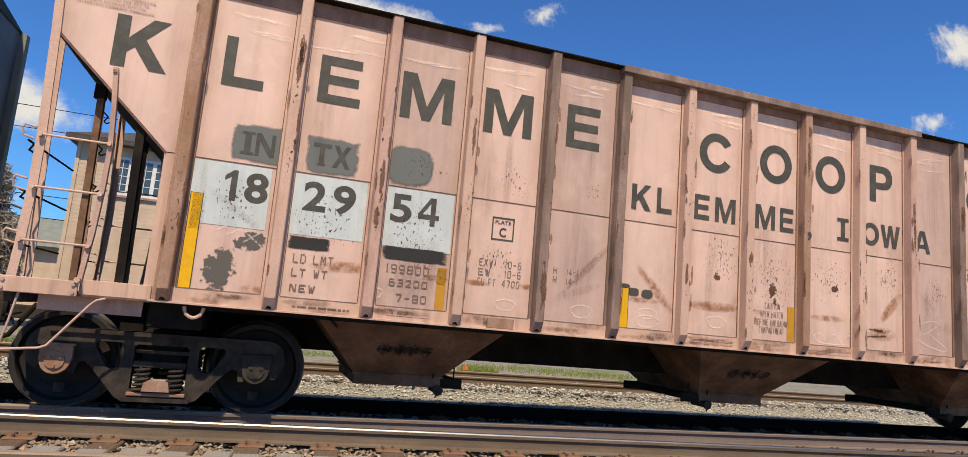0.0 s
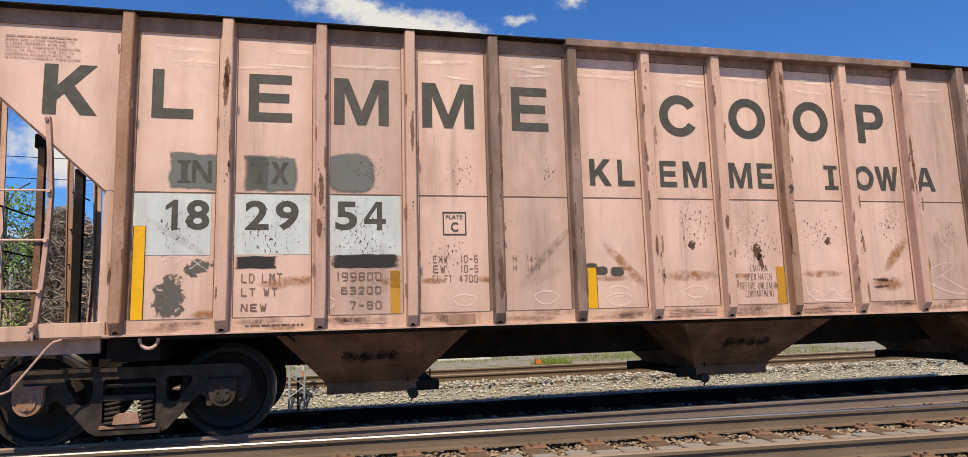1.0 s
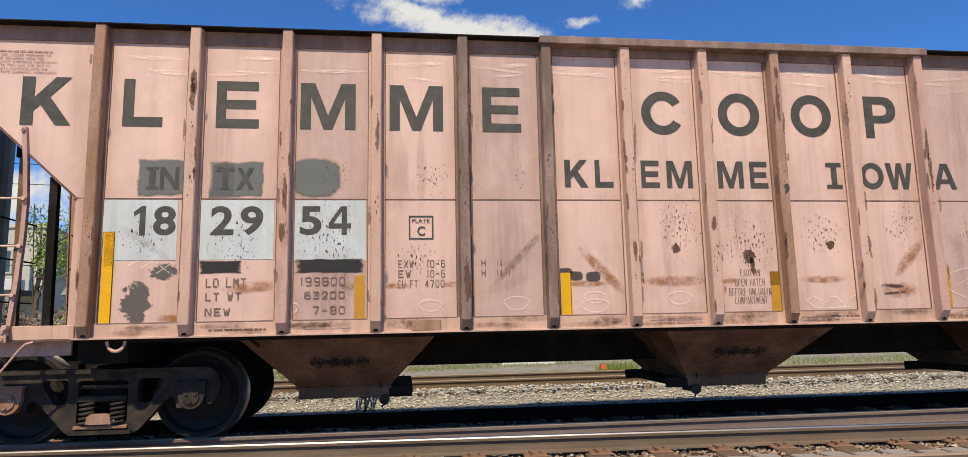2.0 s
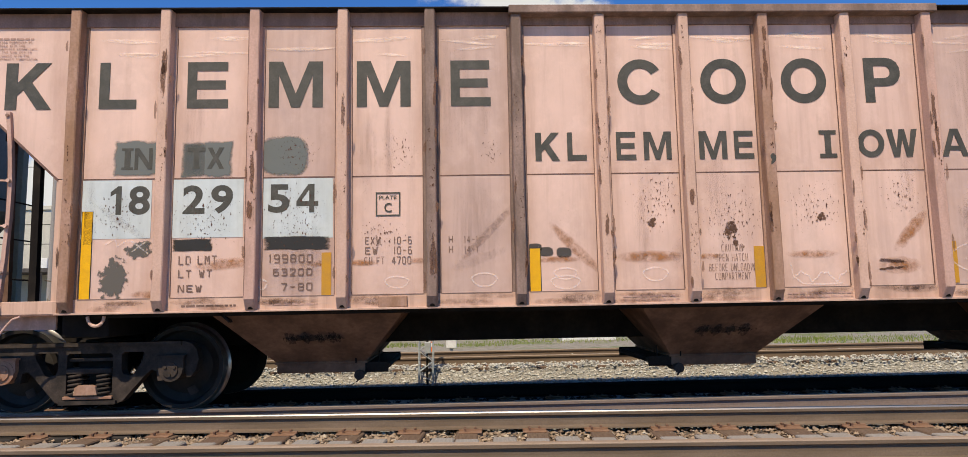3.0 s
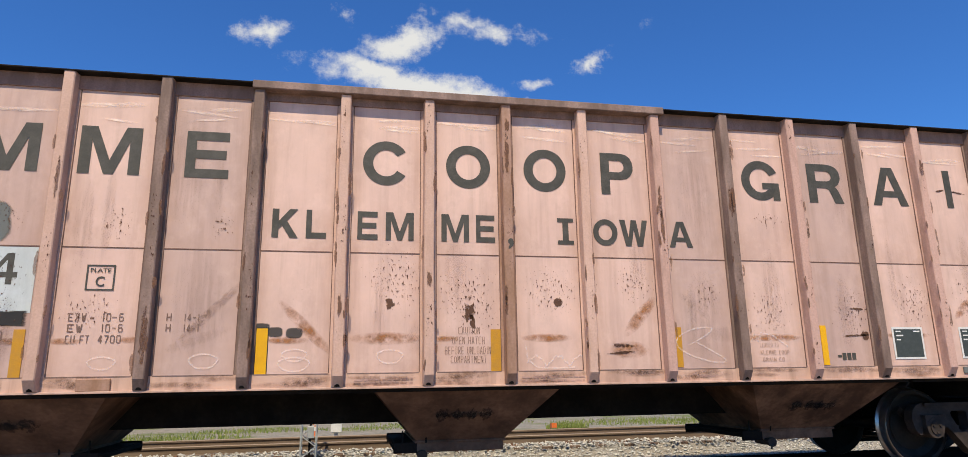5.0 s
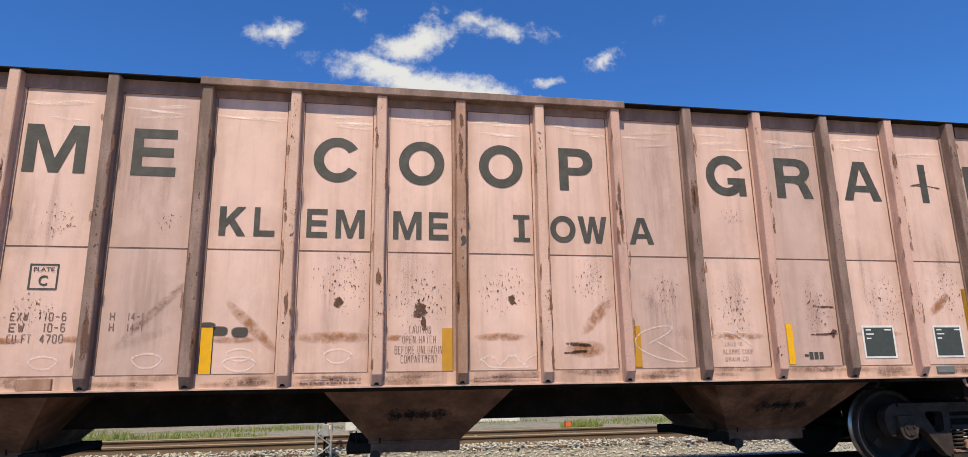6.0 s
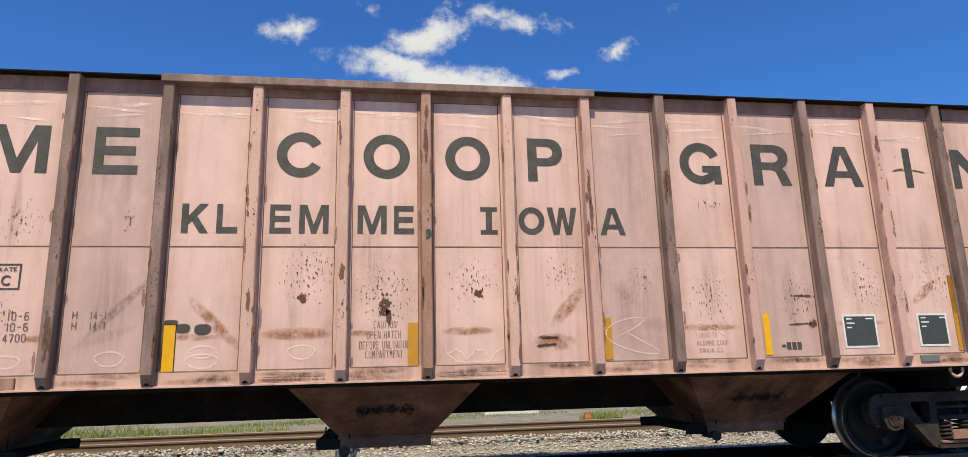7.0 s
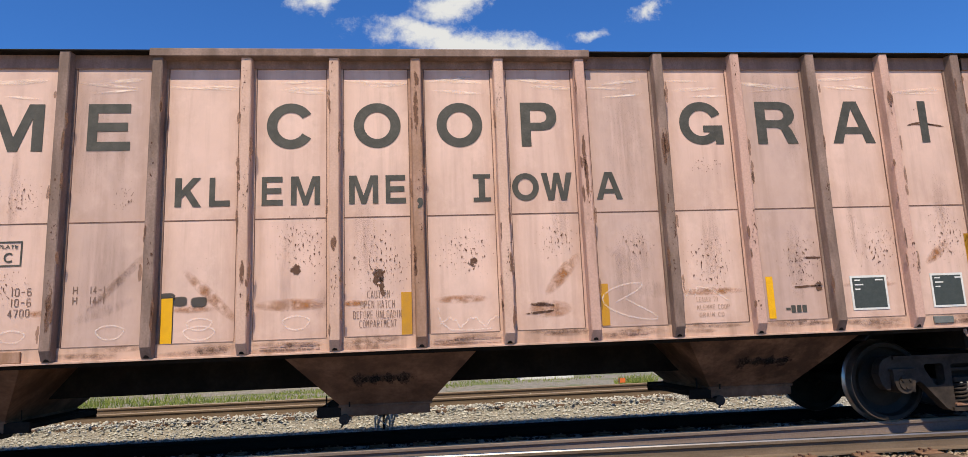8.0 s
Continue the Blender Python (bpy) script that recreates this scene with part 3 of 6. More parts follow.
        for z, a, b in ((2.48, 8.165, 7.612), (2.005, 8.15, 7.617), (1.525, 8.18, 7.645)):
            bm = tube(bmesh.new(), [(e * a, s * (V - 0.06), z), (e * b, s * (V - 0.06), z)], 0.011)
            for q in (a, b):
                tube(bm, [(e * q, s * (V - 0.075), z), (e * q, s * (V - 0.02), z)], 0.021)
            smooth(part("ladder_rung", bm, M_POST_LIGHT, car))
            # the bent ends of the end rungs show outside the corner
            bm = tube(bmesh.new(), [(e * 8.22, s * (V - 0.0), z + 0.07), (e * 8.315, s * (V + 0.01), z + 0.09), (e * 8.33, s * (V + 0.01), z + 0.05), (e * 8.32, s * (V + 0.02), z - 0.01), (e * 8.24, s * (V + 0.04), z - 0.03)], 0.010)
            smooth(part("end_grab_iron", bm, M_POST_LIGHT, car))
        for z in (2.43, 1.98, 1.5) if s > 0 else (3.35, 2.92, 2.43, 1.98, 1.5):
            v1 = 0.0 if s > 0 else -0.85
            pts = [(e * 8.28, s * -1.46, z), (e * 8.28, s * -1.30, z), (e * 8.33, s * -1.24, z - 0.05), (e * 8.33, s * -1.12, z - 0.05), (e * 8.28, s * -1.06, z), (e * 8.28, s * v1, z)]
            smooth(part("end_rung", tube(bmesh.new(), pts, 0.010, 6), M_UNDER, car))
        # second upright on the end frame, and the props under the slope
        bm = strip(bmesh.new(), [(e * 8.335, s * -0.9, 3.62), (e * 8.30, s * -0.9, 2.4), (e * 8.255, s * -0.9, 1.2)], 0.062, 0.02)
        strip(bm, [(e * 8.365, s * -0.9, 3.62), (e * 8.33, s * -0.9, 2.4), (e * 8.285, s * -0.9, 1.2)], 0.012, 0.07)
        part("end_upright", bm, M_POST_LIGHT if s > 0 else M_POST_RUST, car)
        # Props: the shade under the slope is put into their dark colours.
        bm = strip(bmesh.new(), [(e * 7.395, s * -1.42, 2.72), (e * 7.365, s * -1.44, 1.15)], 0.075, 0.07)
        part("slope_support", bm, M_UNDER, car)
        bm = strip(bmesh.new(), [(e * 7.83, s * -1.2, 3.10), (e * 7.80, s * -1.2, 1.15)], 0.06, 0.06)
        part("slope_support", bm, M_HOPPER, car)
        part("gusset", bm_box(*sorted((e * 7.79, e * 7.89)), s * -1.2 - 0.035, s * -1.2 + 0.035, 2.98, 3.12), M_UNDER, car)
        # step board, side sill of the platform
        part("end_step_plate", soft(bm_box(*sorted((e * 8.285, e * 7.665)), *sorted((s * (V - 0.07), s * (V - 0.045))), 1.065, 1.205), 0.006), M_PINK, car)
        part("platform_sill", bm_box(*sorted((e * 7.665, e * 7.08)), *sorted((s * (V - 0.02), s * (V + 0.01))), 1.09, 1.225, 0.004), M_PINK, car)
        part("platform_flange", bm_box(*sorted((e * 8.27, e * 6.9)), *sorted((s * (V - 0.02), s * (V + 0.10))), 1.075, 1.09), M_EDGE, car)
        part("lower_platform_sill", bm_box(*sorted((e * 8.0, e * 7.15)), *sorted((s * (V + 0.10), s * (V + 0.13))), 0.93, 1.08), M_POST_MID, car)
        # bolts on the step plate
        for q in (8.24, 7.70):
            for z in (1.10, 1.17):
                part("bolt", tube(bmesh.new(), [(e * q, s * (V - 0.065), z), (e * q, s * (V - 0.085), z)], 0.017, 6), M_POST_MID, car)
        # sill step: a bent bar hanging below the corner
        bm = tube(bmesh.new(), [(e * u, s * (V - 0.02), z) for u, z in ((8.12, 1.07), (8.16, 0.80), (8.20, 0.60), (8.18, 0.572), (7.90, 0.60), (7.84, 0.625), (7.56, 1.0), (7.51, 1.05), (7.44, 1.07))], 0.011)
        smooth(part("sill_step", bm, M_POST_MID, car))

# roof: low pitch to the middle, a raised section over the middle bays
for a, b, z, name in ((-8.27, -2.36, Z_EAVE, "roof_sheet"), (2.36, 8.27, Z_EAVE, "roof_sheet"), (-2.36, 2.36, 4.325, "roof_sheet")):
    bm = bmesh.new()
    sec = [(-1.62, z), (-0.5, z + 0.09), (0.5, z + 0.09), (1.62, z), (1.62, z - 0.015), (-1.62, z - 0.015)]
    r0, r1 = [[bm.verts.new((u, v, q)) for v, q in sec] for u in (a, b)]
    for i in range(6):
        bm.faces.new((r0[i], r0[(i + 1) % 6], r1[(i + 1) % 6], r1[i]))
    bm.faces.new(r0)
    bm.faces.new(r1)
    part(name, bm, M_BROWN, car)
# end slopes carried down into the end hoppers, end walls
for e in (-1, 1):
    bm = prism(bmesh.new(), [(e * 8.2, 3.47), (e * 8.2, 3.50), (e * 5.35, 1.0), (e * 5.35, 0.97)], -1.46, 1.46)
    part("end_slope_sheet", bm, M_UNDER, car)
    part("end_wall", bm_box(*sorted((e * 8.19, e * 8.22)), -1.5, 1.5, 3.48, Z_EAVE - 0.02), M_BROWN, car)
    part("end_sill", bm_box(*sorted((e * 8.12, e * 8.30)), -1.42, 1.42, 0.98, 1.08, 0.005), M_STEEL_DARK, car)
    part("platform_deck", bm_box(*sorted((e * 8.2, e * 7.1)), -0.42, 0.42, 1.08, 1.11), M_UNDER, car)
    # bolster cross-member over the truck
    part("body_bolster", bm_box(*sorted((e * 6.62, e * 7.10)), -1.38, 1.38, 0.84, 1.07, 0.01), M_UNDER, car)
    # coupler
    bm = bm_box(*sorted((e * 8.2, e * 8.72)), -0.075, 0.075, 0.78, 0.92, 0.01)
    c = bm_box(*sorted((e * 8.62, e * 8.98)), -0.16, 0.12, 0.72, 0.99, 0.03)
    me = bpy.data.meshes.new("tmp")
    c.to_mesh(me)
    bm.from_mesh(me)
    part("coupler", bm, M_STEEL_DARK, car)
    bm = tube(bmesh.new(), [(e * 8.3, -0.32, 0.95), (e * 8.5, -0.34, 0.62), (e * 8.8, -0.28, 0.5), (e * 8.95, -0.2, 0.55)], 0.026)
    smooth(part("air_hose", bm, M_UNDER, car))
    bm = tube(bmesh.new(), [(e * 8.25, -1.35, 0.9), (e * 8.4, -0.9, 0.83), (e * 8.45, -0.25, 0.85)], 0.014)
    smooth(part("uncoupling_lever", bm, M_STEEL_DARK, car))
# The black of these two carries the deep shade between the hoppers.
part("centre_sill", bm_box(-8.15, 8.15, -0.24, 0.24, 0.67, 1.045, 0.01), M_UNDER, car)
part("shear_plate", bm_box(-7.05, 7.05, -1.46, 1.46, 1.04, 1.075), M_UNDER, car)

# discharge hoppers with their sliding gates: middle of each, and the way its gate pulls out
INK = stain_mat("black_spray_scribble", (0.012, 0.010, 0.009), "ragged", 30, 0.5, (1, 1, 0.5))
for hu, way in ((-4.54, 1), (0.0, -1), (4.32, -1)):
    bm = bmesh.new()
    lv = [[(-1.02, -1.46, 1.075), (1.02, -1.46, 1.075), (1.02, 1.46, 1.075), (-1.02, 1.46, 1.075)],
          [(-0.50, -0.74, 0.48), (0.50, -0.74, 0.48), (0.50, 0.74, 0.48), (-0.50, 0.74, 0.48)]]
    rings = [[bm.verts.new((hu + x, y, z)) for x, y, z in r] for r in lv]
    for i in range(4):
        bm.faces.new((rings[0][i], rings[0][(i + 1) % 4], rings[1][(i + 1) % 4], rings[1][i]))
    bm.faces.new(rings[-1])
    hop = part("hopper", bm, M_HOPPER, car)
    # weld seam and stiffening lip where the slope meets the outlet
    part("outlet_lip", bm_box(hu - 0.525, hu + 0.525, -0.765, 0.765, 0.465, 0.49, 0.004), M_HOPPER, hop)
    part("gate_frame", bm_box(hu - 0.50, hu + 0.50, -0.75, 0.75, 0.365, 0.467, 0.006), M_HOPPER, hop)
    part("gate_slide", bm_box(*sorted((hu + way * 0.50, hu + way * 0.745)), -0.72, 0.72, 0.395, 0.46, 0.006), M_UNDER, hop)
    for y in (-0.745, 0.705):
        part("gate_rail", bm_box(*sorted((hu + way * 0.49, hu + way * 0.76)), y, y + 0.04, 0.36, 0.475, 0.004), M_UNDER, hop)
    part("gate_stop", bm_box(*sorted((hu + way * 0.745, hu + way * 0.765)), -0.74, 0.74, 0.40, 0.45, 0.003), M_UNDER, hop)
    cu_ = hu + way * 0.45
    bm = tube(bmesh.new(), [(cu_, -0.86, 0.345), (cu_, -0.55, 0.345)], 0.042, 12)
    tube(bm, [(cu_, -0.875, 0.345), (cu_, -0.84, 0.345)], 0.058, 12)
    tube(bm, [(cu_ + 0.02, -0.865, 0.345), (cu_ - 0.03, -0.88, 0.265)], 0.010)
    part("gate_capstan", bm, M_STEEL_DARK, hop)
    bm = tube(bmesh.new(), [(hu + way * 0.66, -0.73, 0.46), (hu + way * 0.66, -0.73, 0.60)], 0.009, 6)
    part("lock_pin", bm, M_UNDER, hop)
    part("lock_pin", tube(bmesh.new(), [(hu + way * 0.40, -0.78, 0.47), (hu + way * 0.40, -0.80, 0.58)], 0.009, 6), M_UNDER, hop)
    # scribbled black paint on the slope
    for x, w, h in ((-0.26, 0.17, 0.26), (-0.09, 0.12, 0.24), (0.06, 0.12, 0.24), (0.22, 0.17, 0.25), (0.0, 0.75, 0.13)):
        bm = bmesh.new()
        bm.faces.new([bm.verts.new(q) for q in ((-w / 2, 0, -h / 2), (w / 2, 0, -h / 2), (w / 2, 0, h / 2), (-w / 2, 0, h / 2))])
        part("paint_scribble", bm, INK, hop, at=Matrix.Translation((hu + x, -1.128, 0.78)) @ Matrix.Rotation(radians(50.4), 4, "X"))

# trucks
R_WHEEL, Z_HUB, HALF_BASE = 0.47, 0.47, 0.889
TRUCKS = (-6.965, 6.90)
WHEELS = []


def wheel_mesh():
    bm = bmesh.new()
    prof = [(0.0, -0.115), (0.10, -0.115), (0.105, -0.03), (0.15, -0.02), (0.30, 0.03), (0.385, 0.0), (0.405, -0.03), (0.41, -0.072), (0.455, -0.075), (0.466, -0.062),
            (0.470, 0.03), (0.482, 0.045), (0.498, 0.058), (0.498, 0.072), (0.485, 0.08), (0.40, 0.08), (0.36, 0.05), (0.15, 0.04), (0.10, 0.09), (0.0, 0.09)]
    return lathe(bm, prof, 48)


def tread_mesh():
    return lathe(bmesh.new(), [(0.458, -0.0765), (0.4675, -0.062), (0.4715, 0.03), (0.4835, 0.045), (0.4995, 0.058), (0.4995, 0.072)], 48)


def spring(bm, x, y, z0, z1, r, wire, turns):
    n = turns * 12
    tube(bm, [(x + r * math.cos(2 * math.pi * i / 12), y + r * math.sin(2 * math.pi * i / 12), z0 + (z1 - z0) * i / n) for i in range(n + 1)], wire, 6)


def add_truck(parent, tu, wheels):
    """Sideframes, springs, bolster and two turning wheelsets under a car."""
    for s in (-1, 1):
        h = Z_HUB
        half = [(1.0, 0.302), (1.08, 0.275), (1.14, 0.21), (1.165, 0.10), (1.135, -0.02), (1.08, -0.085), (1.035, -0.085), (1.01, 0.04), (0.99, 0.10), (0.80, 0.10),
                (0.79, -0.12), (0.73, -0.12), (0.715, -0.02), (0.66, 0.0), (0.60, -0.05), (0.435, -0.24), (0.36, -0.325), (0.30, -0.352)]
        outer = half + [(-x, z) for x, z in reversed(half)]
        hole = [(0.335, 0.17), (0.36, 0.195), (0.56, 0.195), (0.585, 0.175), (0.575, 0.13), (0.47, -0.045), (0.43, -0.06), (0.36, -0.04), (0.34, 0.0)]
        holes = [[(-0.245, -0.24), (0.245, -0.24), (0.245, 0.165), (0.22, 0.185), (-0.22, 0.185), (-0.245, 0.165)], hole, [(-x, z) for x, z in reversed(hole)]]
        c = s * 1.003
        bm = prism(bmesh.new(), [(tu + a, h + z) for a, z in outer], c - 0.065, c + 0.065, [[(tu + a, h + z) for a, z in q] for q in holes])
        # flanges along the chords
        for p, q in (((-0.98, 0.282), (0.98, 0.282)), ((-0.30, -0.335), (0.30, -0.335))):
            box(bm, tu + p[0], tu + q[0], c - 0.10, c + 0.10, h + p[1] - 0.02, h + p[1] + 0.02)
        frame_ = part("sideframe", bm, M_STEEL_DARK, parent)
        for x in (-0.15, 0.15):
            for y in (-0.05, 0.06):
                bm = bmesh.new()
                spring(bm, tu + x, c + y, h - 0.27, h - 0.04, 0.062, 0.017, 5)
                smooth(part("spring", bm, M_STEEL_DARK, frame_))
        bm = bm_box(tu - 0.24, tu + 0.24, c - 0.085, c + 0.1, h - 0.03, h + 0.03, 0.008)
        part("bolster_end", bm, M_STEEL_DARK, frame_)
        part("bolster_cap", bm_box(tu - 0.24, tu + 0.24, c - 0.03, c + 0.1, h + 0.10, h + 0.135), M_STEEL_DARK, frame_)
        part("spring_seat", bm_box(tu - 0.26, tu + 0.26, c - 0.10, c + 0.1, h - 0.30, h - 0.265, 0.006), M_RUSTY, frame_)
        bm = prism(bmesh.new(), [(tu - 0.13, h - 0.25), (tu + 0.12, h - 0.25), (tu + 0.10, h - 0.16), (tu + 0.06, h - 0.145), (tu - 0.08, h - 0.145), (tu - 0.115, h - 0.17)], c + s * 0.09, c + s * 0.13)
        part("wedge_casting", bm, M_POST_RUST, frame_)
        for x in (-HALF_BASE, HALF_BASE):
            bm = bmesh.new()
            box(bm, tu + x - 0.135, tu + x + 0.135, c - 0.125, c + 0.125, h + 0.0, h + 0.135)
            box(bm, tu + x - 0.15, tu + x + 0.15, c - 0.135, c + 0.135, h + 0.135, h + 0.155)
            tube(bm, [(tu + x, c - 0.13, h), (tu + x, c + 0.13, h)], 0.128, 20)
            tube(bm, [(tu + x, c + s * 0.11, h), (tu + x, c + s * 0.145, h)], 0.085, 12)
            for i in range(3):
                a = 2 * math.pi * i / 3 + 0.5
                tube(bm, [(tu + x + 0.055 * math.cos(a), c + s * 0.14, h + 0.055 * math.sin(a)), (tu + x + 0.055 * math.cos(a), c + s * 0.16, h + 0.055 * math.sin(a))], 0.017, 6)
            part("bearing_adapter", bm, M_RUSTY if x < 0 and tu < 0 else M_STEEL_DARK, frame_)
    part("truck_bolster", bm_box(tu - 0.20, tu + 0.20, -0.95, 0.95, 0.46, 0.80, 0.02), M_UNDER, parent)
    for x in (-HALF_BASE, HALF_BASE):
        ax = part("wheelset", smooth_axle(), M_WHEEL, parent, at=pose(tu + x, 0, R_WHEEL))
        smooth(ax)
        wheels.append((ax, tu + x))
        for s in (-1, 1):
            smooth(part("wheel", wheel_mesh(), M_WHEEL, ax, at=pose(0, s * 0.755, 0, 0, 0, 0 if s < 0 else 180)))
            smooth(part("wheel_tread", tread_mesh(), M_TREAD, ax, at=pose(0, s * 0.755, 0, 0, 0, 0 if s < 0 else 180)))
            # dirt blotch on the plate shows the turning
            part("chalk_mark", bm_box(-0.05, 0.05, s * 0.83 - 0.004, s * 0.83 + 0.004, -0.33, -0.24, 0.003), M_STEEL_DARK, ax)


def smooth_axle():
    bm = bmesh.new()
    tube(bm, [(0, -1.0, 0), (0, 1.0, 0)], 0.08, 16)
    return bm


for tu in TRUCKS:
    add_truck(car, tu, WHEELS)
    # brake rigging loop and air pipe under the sill
    bm = tube(bmesh.new(), [(tu - math.copysign(0.265, tu) + 0.085 * math.cos(a), V + 0.02, 1.06 - 0.10 * math.sin(a)) for a in (math.pi * i / 8 for i in range(9))], 0.017)
    smooth(part("jacking_eye", bm, M_POST_LIGHT, car))

# ---------------------------------------------------------------- paint, lettering and marks on the near side
PAINT_V = V - 0.004


def mark(name, u0, u1, z0, z1, mat, proud=0.004, label=""):
    bm = bm_box(u0, u1, V - proud, V - proud + 0.002, z0, z1)
    return part(name, bm, mat, car, label)


def letters(body, u0, u1, z0, z1, mat=None, bold=0.035, proud=0.006, name="letter"):
    if body in ("O", "C", "G") and name == "letter" and z1 - z0 > 0.2:
        return part(name, ring_letter(body, u0, u1, z0, z1, V - proud), mat or M_LETTER, car)
    if name == "stencil_text":
        return part(name, stencil(body, u0, u1, z0, z1, V - proud), mat or M_STENCIL, car)
    if body in STROKES:
        return part(name, block_letter(body, u0, u1, z0, z1, V - proud), mat or M_LETTER, car)
    return part(name, text_mesh(body, u0, u1, z0, z1, V - proud, mat or M_LETTER, bold, name), None, car)


def stain(u, z, w, h, mat, turn=0, proud=0.005, name="stain"):
    bm = bmesh.new()
    vs = [bm.verts.new(q) for q in ((-w / 2, 0, -h / 2), (w / 2, 0, -h / 2), (w / 2, 0, h / 2), (-w / 2, 0, h / 2))]
    bm.faces.new(vs)
    # a hair's depth, so that the stain has a box of its own
    return part(name, bm, mat, car, at=pose(u, V - proud, z, 0, turn, 0))


# cut-out stencil alphabet: straight strokes in a unit cell, with the bridges left open
CUTS = {
    "A": "0 0 38 99|99 0 62 99|28 32 72 32", "B": "0 0 0 99|25 99 80 99|25 50 85 50|25 0 85 0|99 60 99 90|99 8 99 40", "C": "0 10 0 90|15 99 42 99|60 99 90 99|15 0 42 0|60 0 90 0",
    "D": "0 0 0 99|30 99 75 99|30 0 75 0|99 20 99 80", "E": "0 0 0 99|25 99 99 99|25 50 80 50|25 0 99 0", "F": "0 0 0 99|25 99 99 99|25 50 80 50",
    "G": "0 10 0 90|15 99 42 99|60 99 90 99|15 0 42 0|60 0 90 0|60 45 99 45|99 10 99 40", "H": "0 0 0 99|99 0 99 99|25 50 75 50", "I": "50 0 50 99", "K": "0 0 0 99|30 50 99 99|40 50 99 0",
    "L": "0 0 0 99|30 0 99 0", "M": "0 0 0 99|99 0 99 99|22 95 48 40|78 95 52 40", "N": "0 0 0 99|99 0 99 99|22 95 80 5", "O": "0 12 0 88|99 12 99 88|15 99 42 99|58 99 85 99|15 0 42 0|58 0 85 0",
    "P": "0 0 0 99|30 99 85 99|30 50 85 50|99 60 99 90", "R": "0 0 0 99|30 99 85 99|30 50 85 50|99 60 99 90|50 42 99 0", "S": "15 99 90 99|0 60 0 90|15 50 85 50|99 10 99 40|10 0 85 0",
    "T": "50 0 50 85|0 99 38 99|62 99 99 99", "U": "0 15 0 99|99 15 99 99|15 0 42 0|58 0 85 0", "V": "0 99 45 0|99 99 55 0", "W": "0 99 25 0|47 70 32 0|53 70 68 0|99 99 75 0",
    "X": "0 0 42 45|58 55 99 99|0 99 42 55|58 45 99 0", "Y": "0 99 45 50|99 99 55 50|50 0 50 42", "1": "50 0 50 99|25 82 42 99", "2": "5 80 15 99|20 99 85 99|99 65 99 92|90 50 10 12|5 0 99 0",
    "3": "5 99 90 99|30 52 85 52|5 0 85 0|99 60 99 90|99 10 99 42", "4": "70 0 70 99|60 95 5 35|0 28 55 28|85 28 99 28", "5": "5 99 95 99|5 60 5 90|15 58 85 58|99 12 99 48|5 0 85 0",
    "6": "0 12 0 88|15 99 85 99|20 55 85 55|99 12 99 45|15 0 85 0", "7": "0 99 99 99|95 88 40 0", "8": "0 58 0 90|99 58 99 90|0 10 0 42|99 10 99 42|15 99 85 99|20 50 80 50|15 0 85 0",
    "9": "99 12 99 88|15 99 85 99|15 45 80 45|0 55 0 88|15 0 85 0", "0": "0 12 0 88|99 12 99 88|15 99 42 99|58 99 85 99|15 0 42 0|58 0 85 0", "-": "10 50 90 50", ".": "40 5 60 5", ",": "50 10 40 0",
}


def stencil(body, u0, u1, z0, z1, v, weight=0.20):
    """Stencilled words fitted to a rectangle on a side sheet."""
    wide = [0.45 if c in "I1.," else 0.6 if c == " " else 1.0 for c in body]
    cell = (u1 - u0) / (sum(wide) + 0.38 * (len(body) - 1))
    r = cell * weight / 2
    bm, u, lift = bmesh.new(), u0, 0
    for c, w in zip(body, wide):
        for cut in CUTS.get(c, "").split("|"):
            if not cut:
                continue
            x0, y0, x1, y1 = (int(q) / 99 for q in cut.split())
            a = Vector((u + r + (cell * w - 2 * r) * x0, z0 + r + (z1 - z0 - 2 * r) * y0))
            b = Vector((u + r + (cell * w - 2 * r) * x1, z0 + r + (z1 - z0 - 2 * r) * y1))
            d = (b - a).normalized() * r
            a, b = a - d * 0.8, b + d * 0.8
            y = v - 0.00005 * (lift % 12)
            lift += 1
            bm.faces.new([bm.verts.new((q.x, y, q.y)) for q in (a + Vector((-d.y, d.x)), b + Vector((-d.y, d.x)), b - Vector((-d.y, d.x)), a - Vector((-d.y, d.x)))])
        u += cell * (w + 0.38)
    return bm


BIG_Z = (3.25, 3.76)
for ch, a, b in (("K", -7.737, -7.253), ("L", -6.756, -6.363), ("E", -5.83, -5.395), ("M", -4.966, -4.388), ("M", -4.024, -3.444), ("E", -3.01, -2.577), ("C", -1.185, -0.678),
                 ("O", -0.265, 0.242), ("O", 0.635, 1.142), ("P", 1.574, 1.983), ("G", 3.408, 3.923), ("R", 4.331, 4.823), ("A", 5.252, 5.777), ("I", 6.37, 6.47), ("N", 7.047, 7.566)):
    letters(ch, a, b, *BIG_Z, bold=0.045)
for ch, a, b in (("K", -2.106, -1.84), ("L", -1.76, -1.55), ("E", -1.226, -1.01), ("M", -0.925, -0.622), ("M", -0.318, -0.01), ("E", 0.07, 0.285), ("O", 1.443, 1.74), ("W", 1.77, 2.117), ("A", 2.384, 2.68)):
    letters(ch, a, b, 2.635, 2.945, bold=0.03)
letters(",", 0.405, 0.468, 2.545, 2.665, bold=0.03, proud=POST_D + 0.004)
